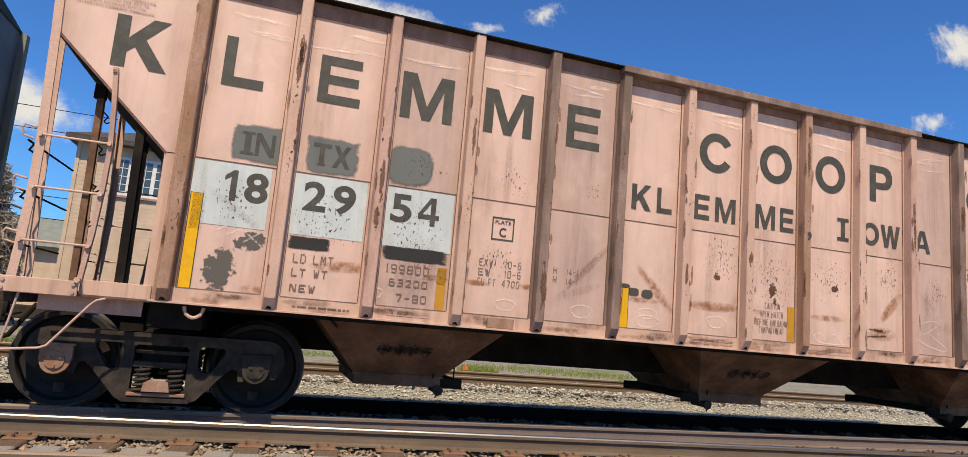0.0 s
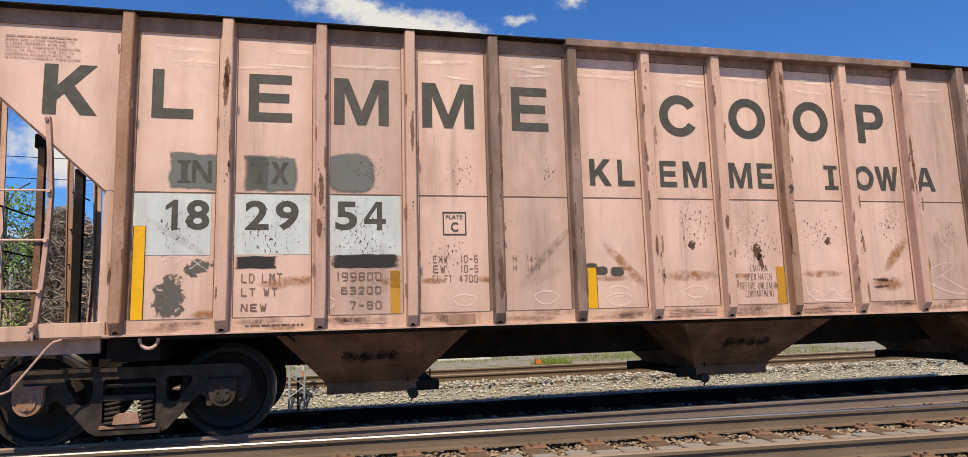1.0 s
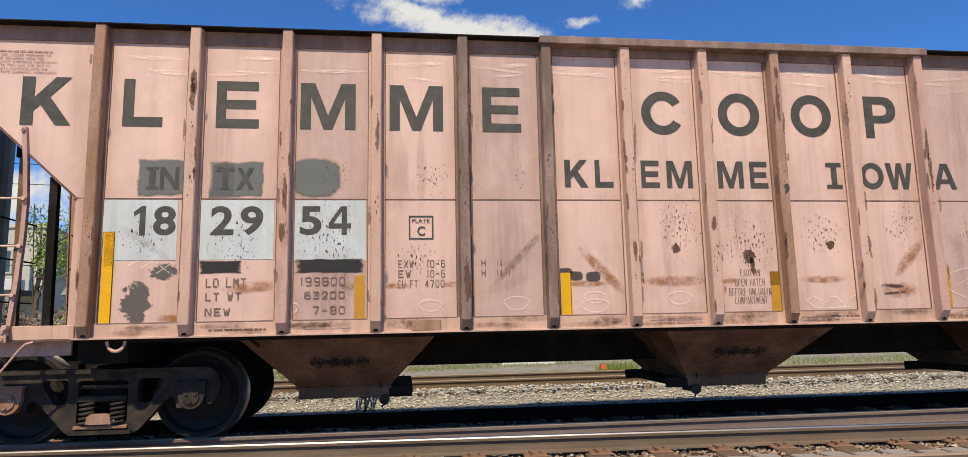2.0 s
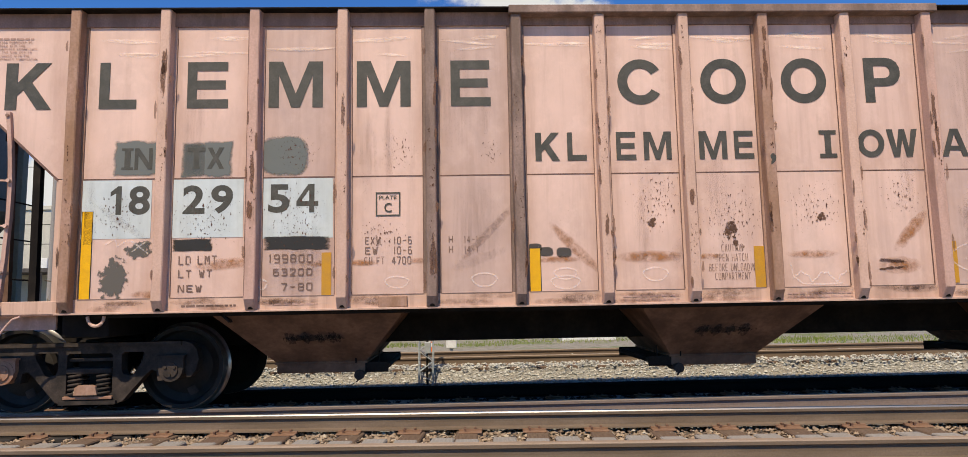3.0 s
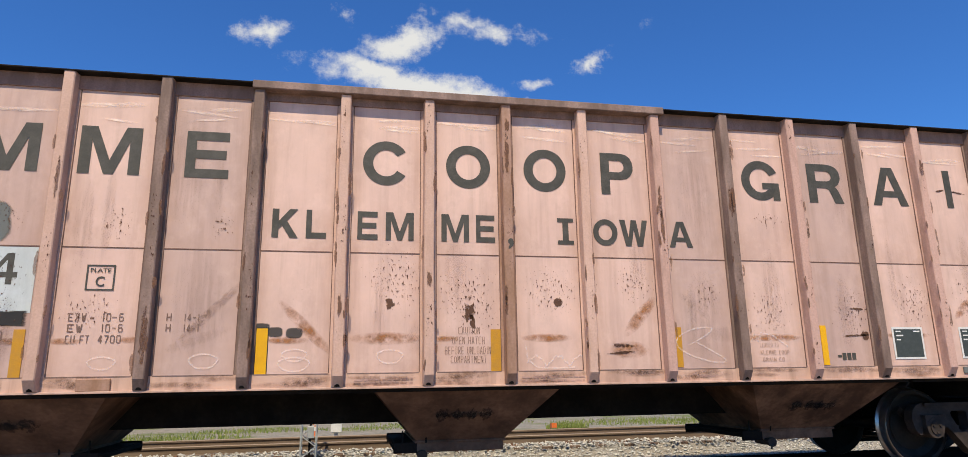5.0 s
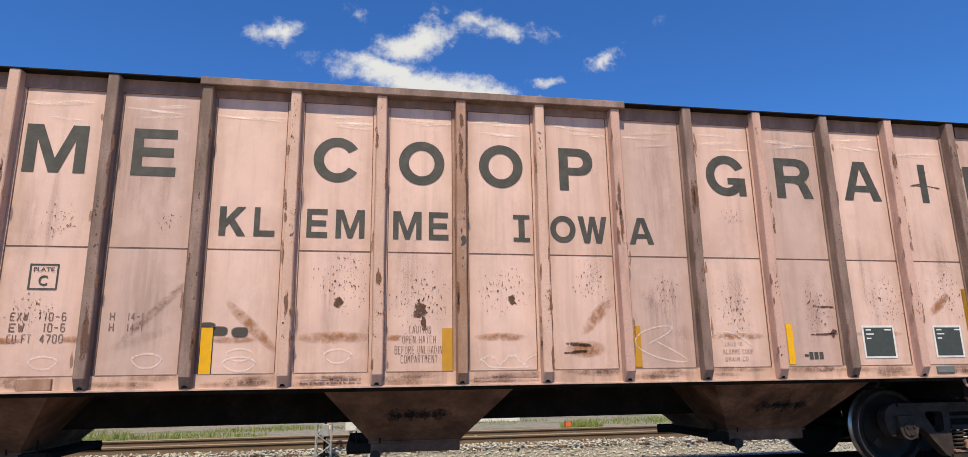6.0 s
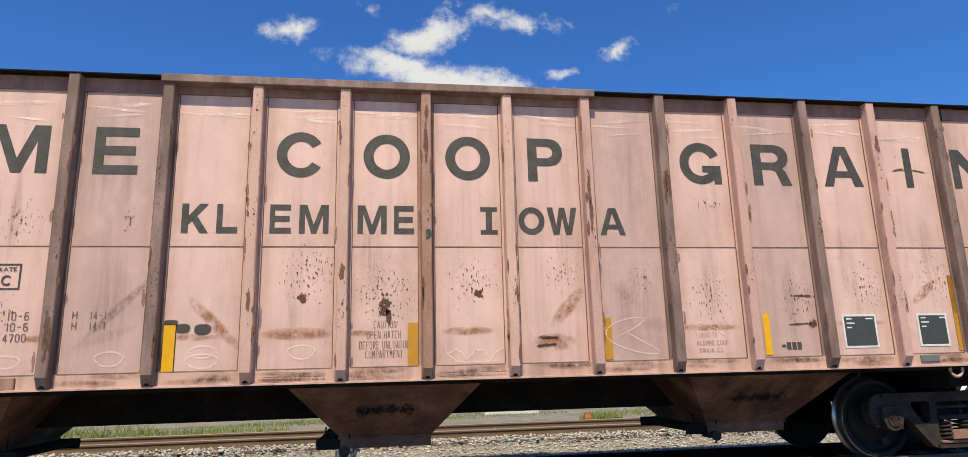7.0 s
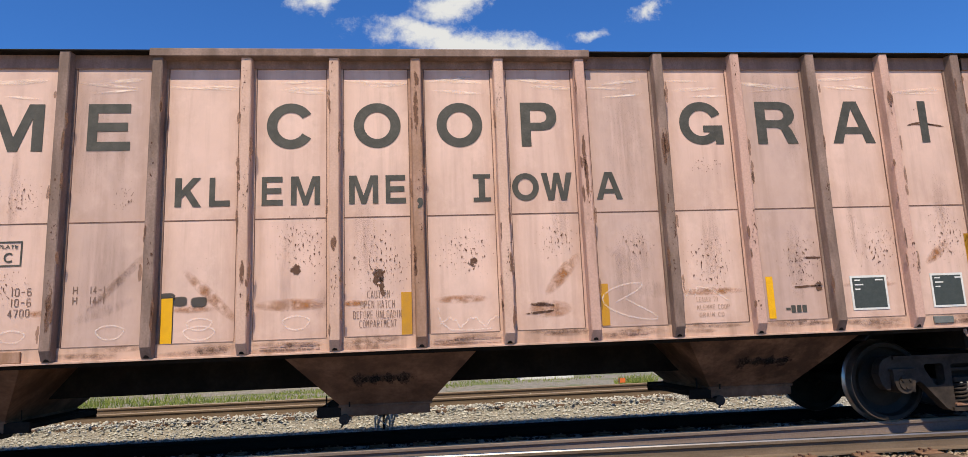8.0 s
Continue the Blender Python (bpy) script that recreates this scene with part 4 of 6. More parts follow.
bm = bm_box(1.075, 1.145, V - 0.006, V - 0.004, 2.635, 2.94)
for z in (2.635, 2.895):
    box(bm, 1.015, 1.205, V - 0.0065, V - 0.004, z, z + 0.045)
part("letter", bm, M_LETTER, car)
# overpainted reporting mark: sprayed squares under stencil letters
for a, b, z0, z1 in ((-6.56, -6.10, 2.53, 2.89), (-5.85, -5.35, 2.515, 2.875), (-5.02, -4.57, 2.54, 2.90)):
    stain((a + b) / 2, (z0 + z1) / 2, (b - a) * (1.25 if a > -5.1 else 1.12), (z1 - z0) * (1.3 if a > -5.1 else 1.12), S_PUFF if a > -5.1 else S_SPRAY, 0, 0.005, "sprayed_patch")
for ch, a, b in (("I", -6.46, -6.40), ("N", -6.355, -6.17), ("T", -5.80, -5.62), ("X", -5.60, -5.42)):
    letters(ch, a, b, 2.59, 2.82, M_LETTER, 0.035, 0.008)
for a, b, z in ((-6.49, -6.37, 2.59), (-6.49, -6.37, 2.795), (-5.75, -5.67, 2.59)):
    part("stencil_serif", bm_box(a, b, V - 0.0085, V - 0.007, z, z + 0.025), M_LETTER, car)
# pale blue number patches and the car number
for a, b, z0 in ((-6.86, -6.165, 1.86), (-5.97, -5.21, 1.86), (-5.02, -4.27, 1.84)):
    mark("blue_patch", a - 0.06, b + 0.0, z0, 2.478, M_BLUE, 0.0045)
for ch, a, b in (("1", -6.59, -6.475), ("8", -6.40, -6.18), ("2", -5.841, -5.612), ("9", -5.547, -5.318), ("5", -4.95, -4.727), ("4", -4.655, -4.425)):
    letters(ch, a, b, 2.11, 2.415, bold=0.03, name="digit")
stain(-5.728, 1.782, 0.425, 0.135, S_BAR, 0, 0.006, "black_bar")
stain(-4.643, 1.787, 0.72, 0.15, S_BAR, 0, 0.006, "black_bar")
for body, a, b, z0, z1 in (("LD LMT", -5.866, -5.472, 1.579, 1.67), ("199800", -4.934, -4.479, 1.582, 1.673), ("LT WT", -5.866, -5.518, 1.444, 1.525), ("63200", -4.89, -4.482, 1.445, 1.523),
                           ("NEW", -5.866, -5.621, 1.292, 1.369), ("7-80", -4.802, -4.479, 1.288, 1.372), ("EXW", -3.932, -3.775, 1.761, 1.839), ("10-6", -3.631, -3.441, 1.76, 1.839),
                           ("EW", -3.932, -3.80, 1.655, 1.735), ("10-6", -3.631, -3.441, 1.655, 1.735), ("CU FT", -3.939, -3.73, 1.55, 1.629), ("4700", -3.652, -3.449, 1.551, 1.629),
                           ("H", -3.052, -3.006, 1.765, 1.84), ("14-1", -2.888, -2.744, 1.762, 1.836), ("H", -3.052, -3.006, 1.66, 1.735), ("14-1", -2.888, -2.744, 1.657, 1.731),
                           ("CAUTION", -0.136, 0.097, 1.628, 1.704), ("OPEN HATCH", -0.205, 0.146, 1.523, 1.602), ("BEFORE UNLOADING", -0.282, 0.25, 1.418, 1.497), ("COMPARTMENT", -0.219, 0.164, 1.326, 1.40),
                           ("LEASED TO", 3.42, 3.66, 1.47, 1.52), ("KLEMME COOP", 3.42, 3.79, 1.385, 1.435), ("GRAIN CO", 3.44, 3.72, 1.305, 1.35)):
    tagged(letters(body, a, b, z0, z1, M_FADED if body in ("LEASED TO", "KLEMME COOP", "GRAIN CO") else M_STENCIL, 0.0, 0.006, "stencil_text"), kind="stuff")
# the small framed plate code
bm = bmesh.new()
for q in ((-3.82, -3.56, 2.30, 2.315), (-3.82, -3.56, 2.06, 2.075), (-3.82, -3.805, 2.075, 2.30), (-3.575, -3.56, 2.075, 2.30)):
    box(bm, q[0], q[1], V - 0.006, V - 0.004, q[2], q[3])
part("plate_border", bm, M_LETTER, car)
letters("PLATE", -3.785, -3.60, 2.24, 2.28, bold=0.01)
letters("C", -3.73, -3.65, 2.10, 2.20, bold=0.015)
# the lease notice by the car's end: its first line cannot be read
def bars(u0, u1, z, h, v, seed, mat):
    rnd, u = random.Random(seed), u0
    bm = bmesh.new()
    while u < u1:
        step = rnd.uniform(0.02, 0.09)
        box(bm, u, min(u + step, u1), v, v + 0.003, z - h / 2, z + h / 2)
        u += step + 0.016
    return tagged(part("notice_line", bm, mat, car), kind="stuff")


bars(-8.09, -7.47, 4.03, 0.018, V - 0.006, 0, M_POST_MID)
for i, (body, w) in enumerate((("OWNER AND LESSOR PURSUANT TO", 0.60), ("A LEASE RECORDED WITH THE", 0.53), ("INTERSTATE COMMERCE COMMISSION.", 0.67), ("TITLE TO THIS CAR SUBJECT TO", 0.60), ("DOCUMENTS RECORDED WITH THE", 0.58), ("INTERSTATE COMMERCE COMMISSION.", 0.67))):
    z = 3.993 - i * 0.037
    tagged(part("notice_line", stencil(body, -8.09, -8.09 + w, z - 0.012, z + 0.012, V - 0.006, 0.3), M_POST_MID, car), kind="stuff")
for k, (a, b) in enumerate(((-5.82, -5.26), (-4.87, -4.42), (-1.22, -0.62), (0.55, 1.25), (2.62, 2.84))):
    for row in ((0.0,) if k in (0, 1, 4) else (0.018, -0.018)):
        bars(a, b, 1.15 + row, 0.017, V - 0.0165, int(a * 100) + int(row * 1000), M_STENCIL if k == 0 else M_POST_MID)
# reflective tape: fresh yellow and dulled ochre
for a, b, z0, z1, m in ((-6.868, -6.765, 1.212, 2.146, M_YELLOW), (-4.385, -4.285, 1.223, 1.683, M_OCHRE), (-2.195, -2.085, 1.238, 1.69, M_YELLOW), (0.215, 0.325, 1.226, 1.679, M_OCHRE),
                        (2.345, 2.438, 1.251, 1.70, M_OCHRE), (4.235, 4.315, 1.257, 1.72, M_YELLOW), (6.70, 6.80, 1.257, 2.15, M_OCHRE)):
    bm = bm_box(a, b, V - 0.0075, V - 0.003, z0, z1)
    part("reflector_strip", bm, m, car, "bright yellow reflective strip" if m is M_YELLOW else "dull ochre reflective strip")
mark("black_bar", -6.876, -6.758, 1.207, 2.15, M_BLACK, 0.0058)
mark("black_bar", -2.204, -2.077, 1.23, 1.70, M_BLACK, 0.0058)
stain(-2.14, 1.70, 0.17, 0.10, S_SOOT)
# maker's mark as plain shapes, and the two black data panels
bm = bm_box(4.44, 4.49, V - 0.006, V - 0.004, 1.345, 1.37)
for x in (4.50, 4.565, 4.63):
    box(bm, x, x + 0.05, V - 0.006, V - 0.004, 1.315, 1.395)
part("maker_mark", bm, M_LETTER, car)
for a, b in ((5.228, 5.665), (6.20, 6.60)):
    plate = part("data_panel", bm_box(a, b, V - 0.006, V - 0.003, 1.315, 1.70), M_WHITE, car, "black data panel with a white border")
    part("panel_face", bm_box(a + 0.025, b - 0.025, V - 0.0085, V - 0.006, 1.34, 1.675), M_PANELBLACK, plate)
    bm = bmesh.new()
    for x, w, z in ((0.05, 0.07, 1.64), (0.30, 0.09, 1.64), (0.05, 0.10, 1.59), (0.05, 0.06, 1.54)):
        box(bm, a + x, a + x + w, V - 0.0105, V - 0.0085, z, z + 0.015)
    tagged(part("panel_print", bm, M_WHITE, plate), kind="stuff")
part("route_card_board", bm_box(-3.79, -3.49, V - 0.035, V - 0.003, 1.10, 1.215, 0.006), M_POST_RUST, car)
part("route_card_board", bm_box(6.16, 6.40, V - 0.03, V - 0.003, 1.135, 1.215, 0.006), M_PATCH, car)

# stains and rust
for u, z, w, h, m, r in (
        (-6.53, 1.44, 0.34, 0.52, S_GREY, 6), (-6.28, 1.74, 0.34, 0.2, S_GREY, -12), (-6.45, 2.02, 0.75, 0.1, S_RUN, 35), (-6.2, 1.27, 0.3, 0.1, S_RUST, 0),
        (-5.38, 1.58, 0.7, 0.13, S_RUST, -4), (-4.4, 1.57, 0.3, 0.08, S_RUST, 0), (-3.95, 1.57, 0.35, 0.07, S_RUST, 0), (-3.36, 1.58, 0.25, 0.07, S_RUST, 0), (-2.62, 1.88, 1.05, 0.10, S_SMEAR, -46), (-2.75, 1.58, 0.7, 0.12, S_RUN, -20),
        (-2.02, 1.655, 0.17, 0.11, S_SOOT, 0), (-1.83, 1.645, 0.18, 0.12, S_SOOT, 0), (-1.72, 1.70, 0.80, 0.13, S_RUST, 45), (-0.9, 1.585, 0.80, 0.14, S_RUST, 0), (-0.28, 1.58, 0.3, 0.07, S_RUST, 0), (-1.9, 1.57, 0.5, 0.08, S_RUST, 0), (3.6, 1.58, 0.8, 0.09, S_RUST, 0), (5.45, 1.60, 0.7, 0.08, S_RUST, 0), (-0.55, 1.6, 0.3, 0.4, S_RUN, 20),
        (-0.87, 1.95, 0.12, 0.13, S_BLOT, 0), (-0.02, 1.86, 0.15, 0.22, S_BLOT, 10), (0.02, 1.74, 0.07, 0.22, S_BLOT, -8), (0.98, 1.98, 0.12, 0.12, S_BLOT, 0), (0.85, 1.585, 0.6, 0.10, S_RUST, 0),
        (1.95, 1.82, 0.6, 0.16, S_RUST, -48), (1.72, 1.50, 0.34, 0.05, S_BLOT, 4), (1.70, 1.42, 0.36, 0.035, S_BLOT, -4), (1.8, 1.45, 0.5, 0.2, S_RUST, 0), (3.0, 1.62, 0.5, 0.2, S_RUN, 0), (2.62, 1.95, 0.5, 0.12, S_RUN, 40),
        (4.80, 1.92, 0.36, 0.035, S_BLOT, 2), (4.72, 1.60, 0.4, 0.03, S_BLOT, -2), (4.85, 1.60, 0.12, 0.12, S_BLOT, -2), (4.75, 3.6, 0.25, 1.3, S_RUN, 0), (4.45, 3.9, 0.3, 0.6, S_RUN, 0), (6.35, 1.95, 0.45, 0.13, S_RUST, -40),
        (6.30, 3.48, 0.22, 0.03, S_BLOT, -12), (6.56, 3.46, 0.26, 0.03, S_BLOT, 10), (6.42, 3.47, 0.3, 0.02, S_BLOT, 0), (6.4, 3.66, 0.3, 0.08, S_SPOT, 0), (-3.9, 2.7, 0.2, 1.0, S_RUN, 0), (-3.0, 3.4, 0.5, 1.4, S_RUN, 0), (2.75, 3.3, 0.5, 1.5, S_RUN, 0),
        (2.75, 1.8, 0.5, 1.2, S_RUN, 0), (-2.75, 1.9, 0.6, 1.2, S_RUN, 0), (-4.65, 1.55, 0.6, 0.8, S_RUN, 0)):
    stain(u, z, w, h, m, r)
for u, z, w, h in ((-5.6, 2.05, 0.8, 0.9), (-4.65, 2.05, 0.8, 1.1), (-4.65, 2.75, 0.6, 0.5), (0.0, 2.0, 0.9, 0.95), (-0.8, 2.2, 0.8, 0.9), (0.9, 2.1, 0.8, 0.7), (3.6, 1.9, 0.7, 0.8), (4.7, 1.9, 0.7, 0.8), (3.7, 3.0, 0.5, 0.25),
                   (6.5, 2.1, 0.7, 0.8), (5.6, 2.0, 0.7, 0.8), (-2.6, 2.75, 0.3, 0.4), (-6.5, 2.1, 0.7, 0.6), (1.9, 2.2, 0.6, 0.6), (-3.6, 2.75, 0.5, 0.5), (-3.75, 1.85, 0.6, 0.5), (2.8, 2.1, 0.5, 0.5)):
    stain(u, z, w, h, S_SPOT, 0, 0.0075, "rust_spatter")
rnd = random.Random(5)
for a, b in BAYS:
    mid = (a + b) / 2
    for _ in range(3):
        stain(mid + rnd.uniform(-0.2, 0.2), rnd.uniform(3.83, 4.05), rnd.uniform(0.35, 0.7), rnd.uniform(0.03, 0.06), S_SCRAPE, rnd.uniform(-6, 6), 0.005, "scrape")
    if rnd.random() < 0.8:
        stain(mid + rnd.uniform(-0.3, 0.3), rnd.uniform(1.6, 3.2), rnd.uniform(0.1, 0.3), rnd.uniform(0.6, 1.2), S_RUN)
# rust knocked out of the posts
for u in POSTS:
    for _ in range(rnd.randint(2, 4)):
        stain(u + rnd.uniform(-0.02, 0.02), rnd.uniform(1.3, 4.1), rnd.uniform(0.05, 0.08), rnd.uniform(0.2, 0.6), S_SPOT if rnd.random() < 0.6 else S_FLAKE, 0, POST_D + 0.004, "post_rust")
    stain(u + 0.02, 2.36 + 0.5 * math.sin(u * 3), 0.10, 0.7, S_SPOT, 4, POST_D + 0.005, "post_rust")
# paint flaked off along the post edges
for u in POSTS:
    for e in (-1, 1):
        for _ in range(rnd.randint(2, 5)):
            stain(u + e * rnd.uniform(0.045, 0.075), rnd.uniform(1.3, 4.0), rnd.uniform(0.025, 0.045), rnd.uniform(0.08, 0.32), S_FLAKE, rnd.uniform(-3, 3), POST_D + 0.0045, "post_rust")
# dirt along the lower band
for a, b in BAYS:
    for _ in range(3):
        stain(rnd.uniform(a + 0.2, b - 0.2), rnd.uniform(1.12, 1.22), rnd.uniform(0.3, 0.8), rnd.uniform(0.05, 0.10), S_SMEAR, rnd.uniform(-2, 2), 0.0165, "band_dirt")
# chalk scrawls
def scrawl(pts, r=0.0042):
    bm, pair = bmesh.new(), []
    for i, (u, z) in enumerate(pts):
        (a, b), (c, d) = pts[max(i - 1, 0)], pts[min(i + 1, len(pts) - 1)]
        n = max(math.hypot(c - a, d - b), 1e-6)
        nu, nz = -(d - b) / n * r * 2, (c - a) / n * r * 2
        pair.append((bm.verts.new((u + nu, V - 0.0085, z + nz)), bm.verts.new((u - nu, V - 0.0085, z - nz))))
    for p, q in zip(pair, pair[1:]):
        bm.faces.new((p[0], q[0], q[1], p[1]))
    part("chalk_scrawl", bm, M_CHALK, car)


for cu, cz, ru, rz in ((-3.60, 1.36, 0.12, 0.06), (-2.68, 1.37, 0.13, 0.07), (-1.82, 1.42, 0.12, 0.06), (-1.82, 1.33, 0.15, 0.07), (-0.86, 1.40, 0.13, 0.07), (-5.0, 1.36, 0.05, 0.05)):
    scrawl([(cu + ru * math.cos(a) * (1 + 0.1 * math.sin(3 * a)), cz + rz * math.sin(a)) for a in (2 * math.pi * i / 24 for i in range(26))])
scrawl([(0.62 + 0.62 * i / 60, 1.28 + 0.11 * abs(math.sin(i * 0.13 + 0.4)) + 0.012 * math.sin(i * 0.9)) for i in range(61)])
scrawl([(0.60, 1.50), (0.62, 1.36), (0.72, 1.27), (0.95, 1.26), (1.16, 1.27)])
scrawl([(2.52 + 0.26 * math.sin(i * 0.17) + 0.004 * i, 1.50 + 0.20 * math.sin(i * 0.11)) for i in range(60)])
scrawl([(3.30, 1.52), (3.36, 1.62), (3.40, 1.53), (3.45, 1.64), (3.60, 1.60), (3.78, 1.48)])
scrawl([(-6.62, 1.80), (-6.52, 1.86), (-6.50, 1.78), (-6.40, 1.84)])
scrawl([(-6.36, 1.84), (-6.18, 1.70)])
scrawl([(-6.35, 1.72), (-6.20, 1.83)])

# ---------------------------------------------------------------- the grey car coupled ahead
# Its own space: u runs to its coupled end at u = 0.
grey = tagged(empty("grey_hopper_car", pose(-3.33, CAR_Y, 0)), "dark grey covered hopper car coupled to the pink car", "freight car")
L2 = 15.5
bm = prism(bmesh.new(), [(-0.12, 4.35), (-0.12, 2.55), (-0.5, 2.15), (-2.1, 1.2), (-13.4, 1.2), (-15.3, 2.75), (-15.3, 4.35)], -1.5, 1.5)
part("body", bm, M_GREYCAR, grey)
bm = bmesh.new()
r0, r1 = [[bm.verts.new((u, v, z)) for v, z in ((-1.52, 4.35), (-0.6, 4.5), (0.6, 4.5), (1.52, 4.35))] for u in (-0.1, -15.3)]
for i in range(4):
    bm.faces.new((r0[i], r0[(i + 1) % 4], r1[(i + 1) % 4], r1[i]))
bm.faces.new(r0)
bm.faces.new(r1)
part("roof", bm, M_GREYDARK, grey)
for i in range(5):
    part("walkway_slat", bm_box(-15.2, 0.1, -0.42 + 0.18 * i, -0.34 + 0.18 * i, 4.62, 4.66), M_GREYDARK, grey)
for u in (-0.05, -1.2, -2.4, -3.6):
    part("walkway_bracket", bm_box(u - 0.03, u + 0.03, -0.45, 0.45, 4.49, 4.62), M_GREYDARK, grey)
for v in (-1.46, 1.46):
    part("corner_post", bm_box(-0.16, -0.04, v - 0.06, v + 0.06, 1.1, 4.35), M_GREEN if v > 0 else M_GREYDARK, grey)
    part("side_sill", bm_box(-15.3, 0.0, v - 0.05, v + 0.05, 1.0, 1.2), M_GREYDARK, grey)
    for u in (-2.2, -3.7, -5.2, -6.7, -8.2):
        part("side_post", bm_box(u - 0.06, u + 0.06, v * 1.03 - 0.05, v * 1.03 + 0.05, 1.2, 4.35), M_GREYCAR, grey)
for v in (-0.75, 0.2, 0.72):
    part("end_post", bm_box(-0.16, -0.02, v - 0.055, v + 0.055, 1.1, 2.85), M_GREEN if v > -0.5 else M_GREYDARK, grey)
for z in (1.55, 1.95, 2.35):
    smooth(part("end_rung", tube(bmesh.new(), [(0.0, -1.4, z), (0.02, -0.75, z)], 0.012), M_GREYDARK, grey))
    smooth(part("end_rail", tube(bmesh.new(), [(0.03, -0.4, z - 0.1), (0.03, 0.9, z - 0.1)], 0.014), M_GREYDARK, grey))
part("end_sill", bm_box(-0.18, 0.02, -1.5, 1.5, 0.92, 1.12, 0.006), M_GREYDARK, grey)
part("centre_sill", bm_box(-15.3, 0.0, -0.2, 0.2, 0.7, 1.0), M_UNDER, grey)
bm = tube(bmesh.new(), [(0.0, -0.9, 0.95), (0.05, -0.9, 0.6), (0.03, -0.7, 0.45)], 0.03)
smooth(part("air_hose", bm, M_UNDER, grey))
bm = bm_box(0.0, 0.5, -0.075, 0.075, 0.78, 0.92, 0.01)
box(bm, 0.3, 0.62, -0.12, 0.16, 0.72, 0.99)
part("coupler", bm, M_STEEL_DARK, grey)
for i, (z, w) in enumerate(((3.9, 0.5), (3.72, 0.34), (3.25, 0.7), (3.1, 0.6), (2.95, 0.66))):
    bm = bm_box(-0.118, -0.112, 0.1 - w / 2, 0.1 + w / 2, z, z + (0.09 if i < 2 else 0.025))
    part("painted_bar", bm, M_WHITE if i < 2 else M_GREEN, grey)
WHEELS2 = []
add_truck(grey, -1.65, WHEELS2)

# ---------------------------------------------------------------- ground
G = Mat("ballast_ground")
stone = G.mix(G.span(G.noise(26, 5, 0.7), 0.35, 0.65), (0.17, 0.158, 0.135), (0.38, 0.355, 0.31))
stone = G.mix(G.span(G.noise(0.9, 4), 0.4, 0.7, 0, 0.6), stone, (0.26, 0.215, 0.165))
wide = G.n.new("ShaderNodeSeparateXYZ")
G.l.new(G.tc.outputs["Object"], wide.inputs[0])
far = G.span(wide.outputs[1], 16.2, 17.6)
turf = G.mix(G.span(G.noise(7, 6, 0.7), 0.35, 0.65), (0.09, 0.13, 0.03), (0.20, 0.21, 0.075))
dirt = G.mix(G.span(G.noise(5, 6, 0.7), 0.4, 0.6), (0.30, 0.27, 0.22), (0.21, 0.185, 0.145))
bank = G.mix(G.span(G.noise(0.55, 5, 0.6), 0.52, 0.66), dirt, turf)
color = G.mix(far, stone, bank)
brown = G.mix(G.span(G.noise(20, 5, 0.7), 0.35, 0.65), (0.075, 0.05, 0.035), (0.17, 0.12, 0.085))
color = G.mix(G.span(wide.outputs[1], 7.0, 6.6), color, brown)
# Unseen pale ground before the tracks, added to bounce warm light at the car.
bounce_gravel = G.mix(G.span(G.noise(18, 5, 0.7), 0.35, 0.65), (0.40, 0.32, 0.22), (0.56, 0.46, 0.33))
color = G.mix(G.span(wide.outputs[1], 4.1, 3.6), color, bounce_gravel)
M_GROUND = G.done(color, 0.95, 0, G.noise(40, 5, 0.7), 0.9, 0.03)


def ground_z(x, y):
    """Level beds; a dip added between the two far tracks hides the train's shadow."""
    for y0, z0, y1, z1 in ((9.6, -0.235, 10.8, -0.62), (10.8, -0.62, 13.1, -0.62), (13.1, -0.62, 13.5, -0.215)):
        if y0 <= y < y1:
            return z0 + (z1 - z0) * (y - y0) / (y1 - y0)
    return -0.235


bm = bmesh.new()
xs = [-900, -300, -100, -50] + [-30 + 1.5 * i for i in range(41)] + [50, 100, 300, 900]
ys = [-300, -80, -20, -4, 0, 2] + [4 + 0.1 * i for i in range(240)] + [28.5] + [32, 40, 60, 100, 300, 900]
grid = [[bm.verts.new((x, y, ground_z(x, y))) for x in xs] for y in ys]
for j in range(len(ys) - 1):
    for i in range(len(xs) - 1):
        bm.faces.new((grid[j][i], grid[j][i + 1], grid[j + 1][i + 1], grid[j + 1][i]))
ground = tagged(part("ground", bm, M_GROUND), "grey crushed-stone ballast with dirt and grass beyond", "ground", kind="structure")

# ---------------------------------------------------------------- tracks
M_RAIL = worn("rusted_rail_steel", (0.135, 0.094, 0.063), (0.19, 0.136, 0.096), 0.8, 0.0, scale=8, stretch=(0.15, 1, 1))
M_RAIL_DULL = worn("purple_brown_rail_steel", (0.175, 0.13, 0.112), (0.235, 0.18, 0.155), 0.75, 0.0, scale=5, stretch=(0.1, 1, 1), bump=0.05, spec=0.15)
# Far rail under the train: the car's shade is put into its black.
M_RAIL_SHADED = worn("shade_black_rail", (0.010, 0.009, 0.008), (0.018, 0.016, 0.014), 0.9, scale=5, stretch=(0.1, 1, 1), spec=0.03)
M_HEAD = worn("polished_rail_head", (0.36, 0.34, 0.33), (0.24, 0.215, 0.205), 0.46, 1.0, scale=9, stretch=(0.1, 1, 1), bump=0.03)
